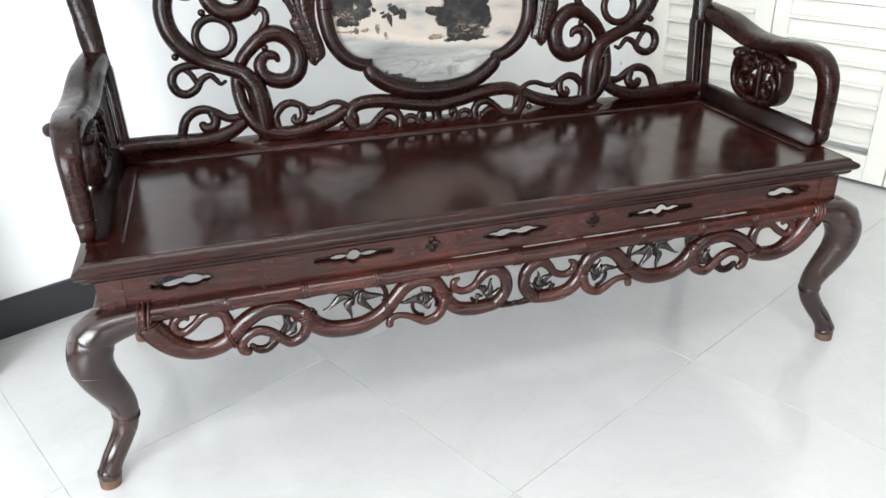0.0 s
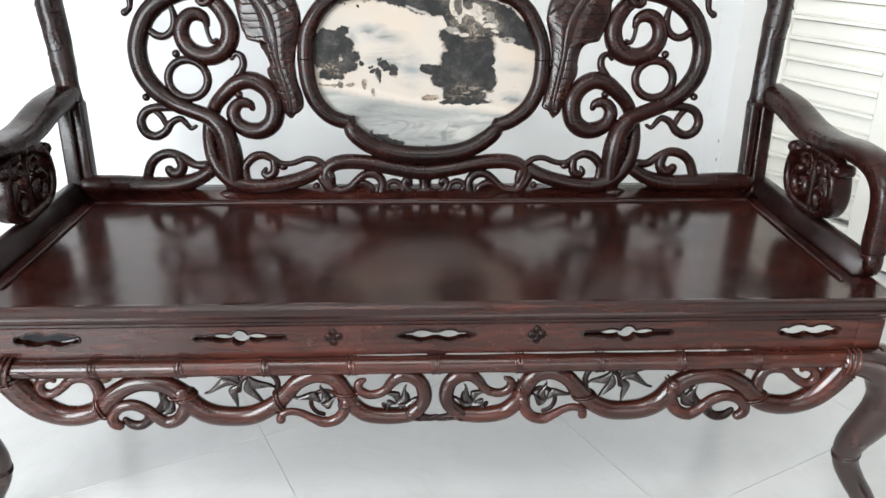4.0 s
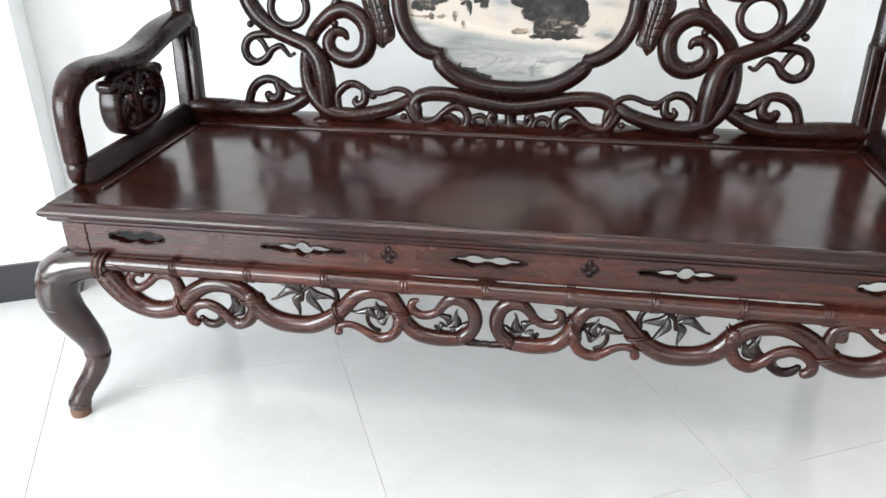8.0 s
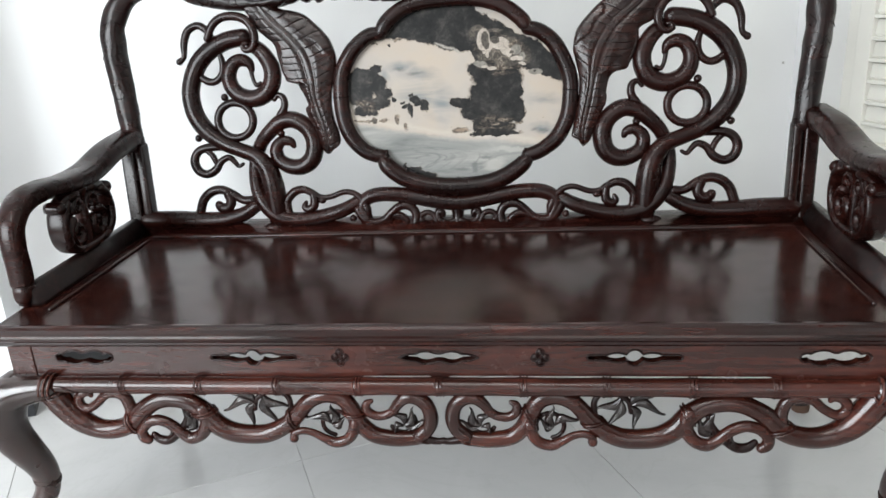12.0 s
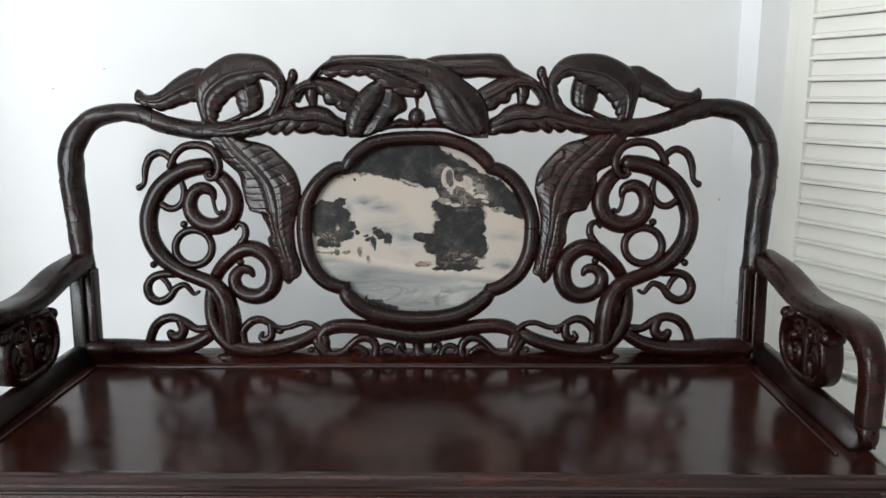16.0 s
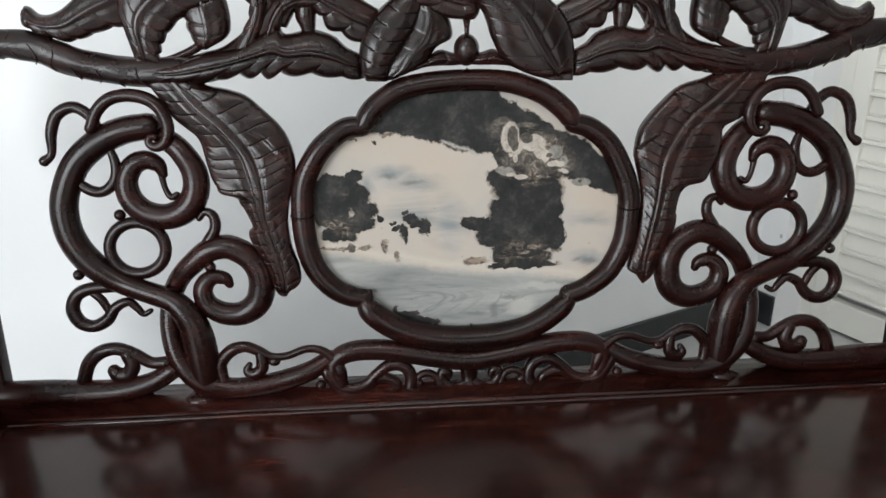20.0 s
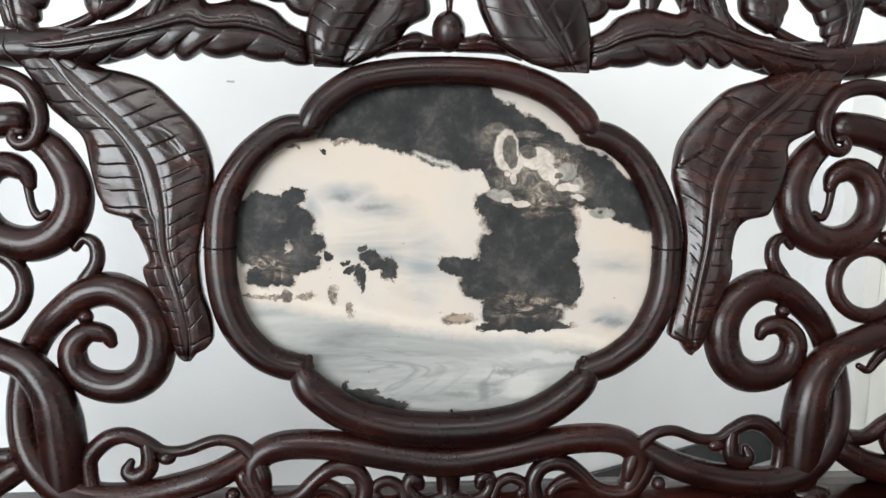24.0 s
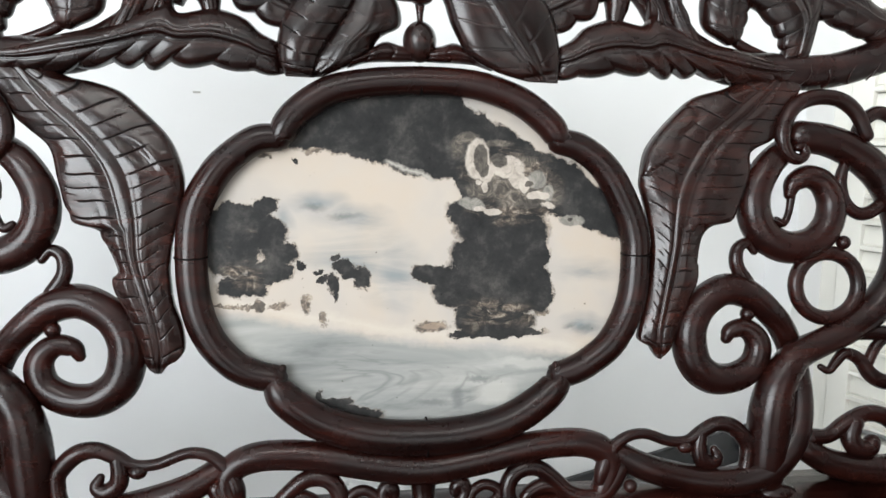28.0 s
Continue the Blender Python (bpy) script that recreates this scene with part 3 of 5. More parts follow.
bench = thing("carved_bench", "dark rosewood bench with carved vine back and marble inset", "bench")


def bk(x, z, d=0.0):
    """A place in the plane of the back; the carver's right half is a little narrower than the left."""
    if x > 0:
        x -= float(np.interp(x, (0.25, 0.38, 0.60, 0.72, 0.76), (0.0, 0.006, 0.006, 0.014, 0.015)))
    return (x, YB + KB * (z - ZR) + d, z)


def on_back(x, z, d=0.0):
    return (x, YB + KB * (z - ZR) + d, z)


def limb(name, pts, d=0.0, flat=0.95, per=5, n=12, mat=None, parent=None, sides=(-1, 1), label="", wobble=0.0):
    """A carved limb in the plane of the back, from (x, z, r) or (x, z, r, depth), on both sides."""
    obs = []
    for sg in sides:
        path = [(*bk(sg * p[0], p[1], d + (p[3] if len(p) > 3 else 0)), p[2]) for p in pts]
        obs.append(part(name, sweep([(*q[:3], q[3] * 1.05) for q in path], BACK_REF, flat, n, per=per, wobble=wobble), mat or WOOD, parent or bench, label))
    return obs


def vein_rows(veins, per, width):
    """Rows along a leaf, 0 to 1: per rows from one vein to the next, with a narrow pair of rows at each cut."""
    rows = []
    for v in range(veins):
        rows += [(v + f) / veins for f in [0.0, width] + [width + (1 - 2 * width) * k / (per - 2) for k in range(1, per - 2)] + [1 - width]]
    return rows + [1.0]


def blade(edge_a, edge_b, place, d=0.0, bulge=0.010, rib=0.004, thick=0.010, veins=9, vein_depth=0.0015, wave=0.0, waves=9, stations=34, cols=13, slant=0.12):
    """A carved leaf between two edges (x, z): bowed, with a raised midrib, slanting vein cuts and a rippled rim."""
    a, b = spline(edge_a, 8), spline(edge_b, 8)

    def along(c, t):
        i = t * (len(c) - 1)
        k = min(int(i), len(c) - 2)
        return c[k] + (c[k + 1] - c[k]) * (i - k)

    bm = bmesh.new()
    front, rear = [], []
    per = max(6, round(stations / max(1, veins)))        # rows from one vein cut to the next: the cuts run along rows
    rows = vein_rows(veins, per, 0.035)
    stations = len(rows)
    for i, u in enumerate(rows):
        ripple = wave * (0.65 + 0.35 * math.sin(9 * u + waves)) * abs(math.sin(math.pi * waves * u))
        swell = abs(math.sin(math.pi * veins * u))
        rowf, rowr = [], []
        for j in range(cols):
            s = j / (cols - 1)
            c = 2 * s - 1
            t = u - 4 * u * (1 - u) * (slant * abs(c) ** 1.3 + 0.012 * math.sin(11 * u))
            pa, pb = along(a, t), along(b, t)
            q = pa + (pb - pa) * s
            if wave:
                q = q + (pb - pa) / (np.linalg.norm(pb - pa) + 1e-6) * ripple * max(0.0, (s - 0.6) / 0.4)
            ease = math.sin(math.pi * min(1, max(0, 0.06 + t * 0.97))) ** 0.35
            h = bulge * (1 - c * c) ** 0.6 * ease + rib * math.exp(-(c / 0.09) ** 2) - rib * 0.35 * math.exp(-((abs(c) - 0.19) / 0.07) ** 2)
            h += 0.12 * ripple * max(0.0, (s - 0.45) / 0.55)
            if 0.15 < abs(c) < 0.97 and vein_depth:
                h += 0.3 * vein_depth * swell - (vein_depth if i % per == 0 else 0.0)
            edge = thick * (0.5 if abs(c) > 0.97 else 1.0)
            rowf.append(bm.verts.new(place(q[0], q[1], d - h - edge / 2)))
            rowr.append(bm.verts.new(place(q[0], q[1], d + edge / 2)))
        front.append(rowf)
        rear.append(rowr)
    for g, flip in ((front, False), (rear, True)):
        for i in range(stations - 1):
            for j in range(cols - 1):
                f = (g[i][j], g[i][j + 1], g[i + 1][j + 1], g[i + 1][j])
                f = bm.faces.new(f[::-1] if flip else f)
                # front faces at each deep cut take the near-black slot as painted shade
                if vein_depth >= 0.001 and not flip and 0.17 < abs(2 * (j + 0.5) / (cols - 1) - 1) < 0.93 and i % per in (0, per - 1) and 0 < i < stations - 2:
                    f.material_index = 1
    rim_f = front[0] + [r[-1] for r in front[1:]] + front[-1][-2::-1] + [r[0] for r in front[-2:0:-1]]
    rim_r = rear[0] + [r[-1] for r in rear[1:]] + rear[-1][-2::-1] + [r[0] for r in rear[-2:0:-1]]
    k = len(rim_f)
    for i in range(k):
        bm.faces.new((rim_f[i], rim_r[i], rim_r[(i + 1) % k], rim_f[(i + 1) % k]))
    return bm


def leaf(name, edge_a, edge_b, d=0.0, sides=(-1, 1), mat=None, label="", **kw):
    for sg in sides:
        # second slot: near-black that stands in for shade inside the cuts
        part(name, blade([(sg * x, z) for x, z in edge_a], [(sg * x, z) for x, z in edge_b], bk, d, **kw), mat or CARVED, bench, label).data.materials.append(SEAM_AND_CUT_SHADE)


# seat: a moulded frame with a framed panel let into it
PX, PY0, PY1 = 0.692, 0.088, 0.483


def seat_frame():
    bm = bmesh.new()
    prof = ((0.026, SEAT), (0.020, SEAT + 0.0006), (0.015, SEAT - 0.001), (0.012, SEAT - 0.005), (0.006, SEAT - 0.008), (0.001, SEAT - 0.011),
            (0.0, SEAT - 0.015), (0.001, SEAT - 0.020), (0.005, SEAT - 0.024), (0.010, SEAT - 0.026), (0.010, SEAT - 0.031), (0.015, SEAT - 0.036), (0.024, SEAT - 0.038))

    def loop(x0, x1, y0, y1, z):
        return [bm.verts.new((x, y, z)) for x, y in ((x0, y0), (x1, y0), (x1, y1), (x0, y1))]

    loops = [loop(-PX + 0.004, PX - 0.004, PY0 + 0.004, PY1 - 0.004, SEAT - 0.008), loop(-PX, PX, PY0, PY1, SEAT - 0.002),
             loop(-PX - 0.002, PX + 0.002, PY0 - 0.002, PY1 + 0.002, SEAT)]
    loops += [loop(-HALF + i, HALF - i, i, DEEP - i, z) for i, z in prof]
    for a, b in zip(loops, loops[1:]):
        for j in range(4):
            bm.faces.new((a[j], a[(j + 1) % 4], b[(j + 1) % 4], b[j]))
    bm.faces.new(loops[-1])
    return bm


seat = part("seat", seat_frame(), WOOD_TOP, bench, smooth=False)
part("seat_panel", box(-PX - 0.001, PX + 0.001, PY0 - 0.0015, PY1 + 0.001, SEAT - 0.0205, SEAT - 0.0004), WOOD_TOP, seat, "wide polished seat board with red streaks", smooth=False)
part("bead", sweep([(x, PY1 + 0.002, SEAT + 0.0012, 0.0044) for x in (-PX, 0, PX)], (0, 0, 1), 0.8, 8), WOOD_TOP, seat)
for sg in (-1, 1):
    part("bead", sweep([(sg * (PX + 0.002), PY0, SEAT + 0.0012, 0.0044), (sg * (PX + 0.002), 0.3, SEAT + 0.0012, 0.0044), (sg * (PX + 0.002), PY1, SEAT + 0.0012, 0.0044)], (0, 0, 1), 0.8, 8), WOOD_TOP, seat)

# low sloping sill along the back of the seat, under the carved back
bm = bmesh.new()
prof = ((0.4915, 0.0006), (0.4920, 0.0030), (0.4990, 0.0050), (0.5150, 0.0105), (0.5290, 0.0165), (0.5400, 0.0190), (0.5560, 0.0190), (0.5580, 0.0170), (0.5580, 0.0006))
ends = [[bm.verts.new((x, y, SEAT + z)) for y, z in prof] for x in (-0.7195, 0.7195)]
for j in range(len(prof)):
    k = (j + 1) % len(prof)
    bm.faces.new((ends[0][j], ends[0][k], ends[1][k], ends[1][j]))
bm.faces.new(ends[0])
bm.faces.new(ends[1][::-1])
part("back_sill", bm, WOOD_TOP, bench, "low sloping sill along the back of the seat")

# waist board under the seat, pierced with lobed slots
AX, FRONT = 0.007, 0.024


def slot_height(q, kind):
    """Half the height of a pierced slot at q, from its middle (0) to its tip (1)."""
    def lobe(mid, wide, tall):
        return tall * math.sqrt(max(0.0, 1 - ((q - mid) / wide) ** 2))

    if kind == "cloud":
        return max(lobe(0.36, 0.40, 0.0128), lobe(0.81, 0.19, 0.0078), 0.0086 if q < 0.36 else 0.0)
    if kind == "dart":
        taper = 0.0040 if 0.3 < q < 0.90 else 0.0
        return max(lobe(0.0, 0.185, 0.0142), lobe(0.37, 0.24, 0.0086), taper + (0.0022 * (0.9 - q) / 0.6 if taper else 0.0), lobe(0.90, 0.10, 0.0048), 0.0055 if q < 0.3 else 0.0)
    tip = 0.0068 * (1 - ((q - 0.60) / 0.40) ** 2) if q > 0.56 else 0.0
    return max(lobe(0.33, 0.30, 0.0112), tip * (1 - 0.35 * abs(q - 0.8)), 0.0072 if q < 0.3 else 0.0)


def slot_outline(cx, half, kind):
    """The rim of a pierced slot, mirrored about its middle both ways."""
    qs = [math.sin(math.pi / 2 * k / 26) for k in range(27)]
    quarter = [(half * q, slot_height(q, kind)) for q in qs[:-1]] + [(half, 0.0)]
    upper = quarter[::-1] + [(-x, z) for x, z in quarter[1:]]
    lower = [(x, -z) for x, z in upper[::-1][1:-1]]
    return [(cx + x, 0.4005 + z) for x, z in upper + lower]


SLOTS = [(AX - 0.614, 0.052, "cloud"), (AX - 0.3125, 0.074, "dart"), (AX, 0.065, "pointed"), (AX + 0.3125, 0.074, "dart"), (AX + 0.614, 0.052, "cloud")]


def waist_board():
    bm = bmesh.new()
    edges = []
    for ring in [[(-0.742, 0.3605), (-0.170, 0.3605), (-0.130, 0.3668), (-0.010, 0.3671), (0.0, 0.3630), (0.016, 0.3630), (0.026, 0.3672), (0.300, 0.3675), (0.520, 0.3675), (0.600, 0.3605), (0.742, 0.3605), (0.742, SEAT - 0.029), (-0.742, SEAT - 0.029)]] + [slot_outline(*s) for s in SLOTS]:
        vs = [bm.verts.new((x, FRONT, z)) for x, z in ring]
        edges += [bm.edges.new((vs[i], vs[(i + 1) % len(vs)])) for i in range(len(vs))]
    bmesh.ops.triangle_fill(bm, use_beauty=True, use_dissolve=False, edges=edges, normal=(0, -1, 0))
    ext = bmesh.ops.extrude_face_region(bm, geom=bm.faces[:])
    for v in ext["geom"]:
        if isinstance(v, bmesh.types.BMVert):
            v.co.y += 0.016
    return bm


apron = part("waist_board", waist_board(), WOOD_RED, bench, "red brown board pierced with lobed slots", smooth=False)
for s in SLOTS:
    part("slot_rim", sweep([(x, FRONT, z, 0.0019) for x, z in slot_outline(*s)], (0, 1, 0), 1.0, 6, True, per=1), WOOD, apron)
for cx in (AX - 0.164, AX + 0.164):
    bm = bmesh.new()
    for k in range(4):
        a = math.pi / 2 * k
        c = (cx + 0.0080 * math.cos(a), FRONT, 0.4005 + 0.0090 * math.sin(a))
        sweep([(c[0] + 0.006 * math.cos(q), FRONT, c[2] + 0.0066 * math.sin(q), 0.0015) for q in [i * math.pi / 5 for i in range(10)]], (0, 1, 0), 0.8, 6, True, bm, per=2)
    for k in range(4):
        a = math.pi / 2 * k
        ball((cx + 0.0080 * math.cos(a), FRONT + 0.0012, 0.4005 + 0.0090 * math.sin(a)), 0.0056, (1, 0.5, 1), bm, 8, 6)
    part("flower", bm, WOOD, apron, "small carved four petal flower")
for sg in (-1, 1):
    part("corner_block", box(min(sg * 0.700, sg * 0.7435), max(sg * 0.700, sg * 0.7435), FRONT - 0.0022, FRONT + 0.05, 0.360, SEAT - 0.030, 0.0015), WOOD_RED, bench, smooth=False)
    part("side_board", box(min(sg * 0.724, sg * 0.741), max(sg * 0.724, sg * 0.741), FRONT + 0.05, 0.530, 0.362, SEAT - 0.030, 0.002), WOOD_RED, bench, smooth=False)
part("back_board", box(-0.72, 0.72, 0.522, 0.538, 0.362, SEAT - 0.030, 0.002), WOOD_RED, bench, smooth=False)

# bamboo rail with its nodes
RAIL_Z, RAIL_Y, RAIL_R = 0.3510, 0.018, 0.0158
NODES = [AX + 0.1362 * k - {2: 0.004, 3: 0.006, 4: 0.016}.get(k, 0.0) for k in range(-4, 5)]
STOPS = [AX - 0.690] + NODES + [AX + 0.690]
for a, b in zip(STOPS, STOPS[1:]):
    path = [(a + 0.001, RAIL_Y, RAIL_Z, RAIL_R * 1.06), (a + 0.012, RAIL_Y, RAIL_Z, RAIL_R), ((a + b) / 2, RAIL_Y, RAIL_Z, RAIL_R * 0.95), (b - 0.012, RAIL_Y, RAIL_Z, RAIL_R), (b - 0.001, RAIL_Y, RAIL_Z, RAIL_R * 1.06)]
    part("bamboo_segment", sweep(path, (0, 0, 1), 1.0, 16, caps=False), WOOD_RED, bench)
for x in NODES:
    bm = bmesh.new()
    for k, (dx, r) in enumerate(((-0.0055, 0.0016), (0.0, 0.0012), (0.0055, 0.0016))):
        ring = [(x + dx + 0.0015 * math.sin(2 * q), RAIL_Y + (RAIL_R + 0.0006) * math.cos(q), RAIL_Z + (RAIL_R + 0.0006) * math.sin(q), r) for q in [2 * math.pi * i / 14 for i in range(14)]]
        sweep(ring, (1, 0, 0), 1.0, 6, True, bm, per=2)
    part("bamboo_node", bm, WOOD_RED, bench)
for sg in (-1, 1):
    part("side_rail", sweep([(sg * 0.748, 0.05, RAIL_Z, RAIL_R), (sg * 0.748, 0.3, RAIL_Z, RAIL_R), (sg * 0.748, 0.53, RAIL_Z, RAIL_R)], (0, 0, 1)), WOOD_RED, bench)


# vine fretwork below the rail
def drift(x):
    """The right half of the fretwork is carved a little narrower."""
    return x + AX - (0.015 * math.exp(-((x - 0.38) / 0.17) ** 2) if x > 0 else 0.0)


def ap(x, z, d=0.0):
    return (drift(x), RAIL_Y + 0.004 + d, z)


def vine(name, pts, d=0.0, flat=0.9, per=5, n=10, mat=None, label=""):
    for sg in (-1, 1):
        path = [(drift(sg * p[0]), RAIL_Y + 0.004 + d + (p[3] if len(p) > 3 else 0), p[1], p[2]) for p in pts]
        part(name, sweep(path, (0, 1, 0), flat, n, per=per), mat or WOOD_RED, bench, label)


vine("vine_wave", ((0.692, 0.345, 0.022), (0.676, 0.316, 0.0240), (0.649, 0.281, 0.0215), (0.617, 0.262, 0.0182), (0.584, 0.260, 0.0175), (0.552, 0.272, 0.0175), (0.524, 0.300, 0.0165), (0.494, 0.318, 0.0155), (0.464, 0.322, 0.0155),
                   (0.434, 0.314, 0.0162), (0.413, 0.296, 0.0178), (0.394, 0.272, 0.0180), (0.367, 0.257, 0.0176), (0.331, 0.253, 0.0172), (0.300, 0.257, 0.0168), (0.267, 0.275, 0.0160), (0.246, 0.296, 0.0149), (0.224, 0.320, 0.0142), (0.195, 0.332, 0.0142),
                   (0.167, 0.325, 0.0146), (0.151, 0.302, 0.0148), (0.139, 0.276, 0.0149), (0.117, 0.255, 0.0146), (0.083, 0.248, 0.0142), (0.053, 0.249, 0.0132), (0.034, 0.251, 0.0115)), label="thick carved vine waving along the apron")
vine("vine_scroll", ((0.553, 0.270, 0.0110), (0.5485, 0.290, 0.0110), (0.548, 0.308, 0.0109), (0.555, 0.326, 0.0102), (0.571, 0.333, 0.0097), (0.590, 0.328, 0.0086), (0.605, 0.314, 0.0080), (0.624, 0.302, 0.0083), (0.637, 0.305, 0.0088), (0.641, 0.318, 0.0087), (0.633, 0.330, 0.0084), (0.620, 0.333, 0.0070), (0.616, 0.327, 0.0046)))
vine("vine_knot", ((0.414, 0.305, 0.0140), (0.408, 0.286, 0.0122), (0.420, 0.258, 0.0113), (0.441, 0.247, 0.0108), (0.456, 0.255, 0.0100), (0.469, 0.268, 0.0098), (0.482, 0.278, 0.0098), (0.499, 0.283, 0.0098), (0.518, 0.277, 0.0098), (0.531, 0.262, 0.0098), (0.530, 0.248, 0.0098), (0.522, 0.242, 0.0085)), d=-0.006)
vine("vine_knot_end", ((0.514, 0.250, 0.0055), (0.504, 0.240, 0.0080), (0.488, 0.239, 0.0086), (0.470, 0.253, 0.0085), (0.453, 0.272, 0.0066), (0.443, 0.297, 0.0045)), mat=WOOD)
vine("vine_tail", ((0.147, 0.284, 0.0100), (0.154, 0.261, 0.0102), (0.167, 0.248, 0.0098), (0.186, 0.244, 0.0093), (0.202, 0.251, 0.0078), (0.221, 0.262, 0.0068), (0.240, 0.266, 0.0066), (0.254, 0.261, 0.0072), (0.257, 0.250, 0.0082)), d=-0.008)
vine("vine_arch", ((0.039, 0.255, 0.0139), (0.023, 0.272, 0.0128), (0.018, 0.292, 0.0129), (0.024, 0.315, 0.0128), (0.040, 0.329, 0.0126), (0.058, 0.329, 0.0116), (0.072, 0.317, 0.0096), (0.082, 0.303, 0.0084), (0.096, 0.295, 0.0079), (0.112, 0.294, 0.0079), (0.125, 0.303, 0.0082), (0.126, 0.316, 0.0073), (0.117, 0.322, 0.0042)), d=-0.003)
vine("vine_foot", ((0.036, 0.251, 0.0086), (0.016, 0.247, 0.0066), (0.006, 0.246, 0.0058), (0.0, 0.248, 0.0056)), d=-0.004, mat=WOOD)


def thin_ring(cx, cz, r, a0, a1, t=0.0042):
    pts = [(cx + r * math.cos(radians(a)), cz + r * 0.95 * math.sin(radians(a)), t) for a in np.linspace(a0, a1, 14)]
    vine("tendril", pts, d=0.006, per=2, n=8, mat=WOOD)


vine("tendril", ((0.262, 0.290, 0.0053), (0.259, 0.318, 0.0052), (0.270, 0.335, 0.0051), (0.288, 0.339, 0.0050), (0.305, 0.331, 0.0050), (0.319, 0.320, 0.0050), (0.323, 0.302, 0.0046)), d=0.002, n=8, mat=WOOD)
thin_ring(0.183, 0.273, 0.0245, -80, 200)
thin_ring(0.068, 0.278, 0.022, 150, 330)


def small_leaf(base, tip, wide, bend=0.0, d=0.0):
    (x0, z0), (x1, z1) = base, tip
    dx, dz = x1 - x0, z1 - z0
    length = math.hypot(dx, dz)
    nx, nz = -dz / length, dx / length
    for sg in (-1, 1):
        ea, eb = [], []
        for t, w in ((0, 0.2), (0.15, 0.7), (0.38, 1.0), (0.65, 0.62), (0.85, 0.24), (1.0, 0.02)):
            off = bend * math.sin(1.6 * math.pi * t)
            cx, cz = x0 + dx * t + nx * off, z0 + dz * t + nz * off
            ea.append((sg * (cx + nx * wide * w), cz + nz * wide * w))
            eb.append((sg * (cx - nx * wide * w), cz - nz * wide * w))
        part("small_leaf", blade(ea, eb, ap, d, 0.004, 0.0015, 0.004, 6, 0.0, stations=16, cols=9), LEAFY, bench)


for base, tip, wide in (((0.321, 0.320), (0.359, 0.342), 0.0105), ((0.323, 0.317), (0.380, 0.306), 0.0085), ((0.321, 0.315), (0.335, 0.271), 0.0080), ((0.304, 0.329), (0.267, 0.303), 0.0090), ((0.305, 0.326), (0.290, 0.272), 0.0085),
                        ((0.454, 0.266), (0.443, 0.308), 0.0095), ((0.454, 0.262), (0.419, 0.293), 0.0080), ((0.460, 0.260), (0.492, 0.248), 0.0085),
                        ((0.191, 0.278), (0.233, 0.296), 0.0085), ((0.190, 0.279), (0.182, 0.312), 0.0080), ((0.190, 0.276), (0.161, 0.283), 0.0080),
                        ((0.065, 0.276), (0.083, 0.306), 0.0075), ((0.065, 0.276), (0.042, 0.305), 0.0080), ((0.066, 0.273), (0.089, 0.261), 0.0060), ((0.063, 0.274), (0.028, 0.278), 0.0060)):
    small_leaf(base, tip, wide, 0.007, 0.001)
# leaf sheaths where the vine joins
for x, z, ang, r in ((0.684, 0.332, 60, 0.0250), (0.548, 0.276, -45, 0.0190), (0.413, 0.297, 55, 0.0190), (0.258, 0.284, -50, 0.0168), (0.148, 0.296, 62, 0.0160), (0.036, 0.253, 85, 0.0140)):
    for sg in (-1, 1):
        bm = bmesh.new()
        a = radians(ang)
        for k in (-0.5, 0.5):
            c = (drift(sg * (x + 0.006 * k * math.cos(a))), RAIL_Y + 0.004, z + 0.006 * k * math.sin(a))
            t = Vector((sg * math.cos(a), 0, math.sin(a)))
            e1, e2 = Vector((0, 1, 0)), t.cross(Vector((0, 1, 0)))
            sweep([(*(Vector(c) + e1 * math.cos(q) * r * 0.95 + e2 * math.sin(q) * r + t * 0.009 * math.sin(q)), 0.0017) for q in [i * math.pi / 6 for i in range(12)]], t, 1, 6, True, bm, per=2)
        part("sheath", bm, WOOD_RED, bench)


# legs
def leg_bm(sg, sy=1):
    y = (lambda v: v) if sy > 0 else (lambda v: 0.556 - v)
    path = [(0.746, 0.024, 0.345, 0.0300), (0.757, 0.018, 0.332, 0.0350), (0.770, 0.013, 0.312, 0.0382), (0.7765, 0.011, 0.283, 0.0372), (0.7715, 0.015, 0.247, 0.0338), (0.7605, 0.024, 0.211, 0.0304), (0.7515, 0.035, 0.176, 0.0268), (0.7495, 0.043, 0.145, 0.0240),
            (0.7550, 0.044, 0.113, 0.0222), (0.7695, 0.037, 0.083, 0.0208), (0.786, 0.027, 0.056, 0.0202), (0.796, 0.022, 0.035, 0.0203), (0.7985, 0.021, 0.0285, 0.0220), (0.7995, 0.021, 0.021, 0.0207)]
    return sweep([(sg * x, y(v), z, r) for x, v, z, r in path], (0, 1, 0), 0.95, 18, per=6)


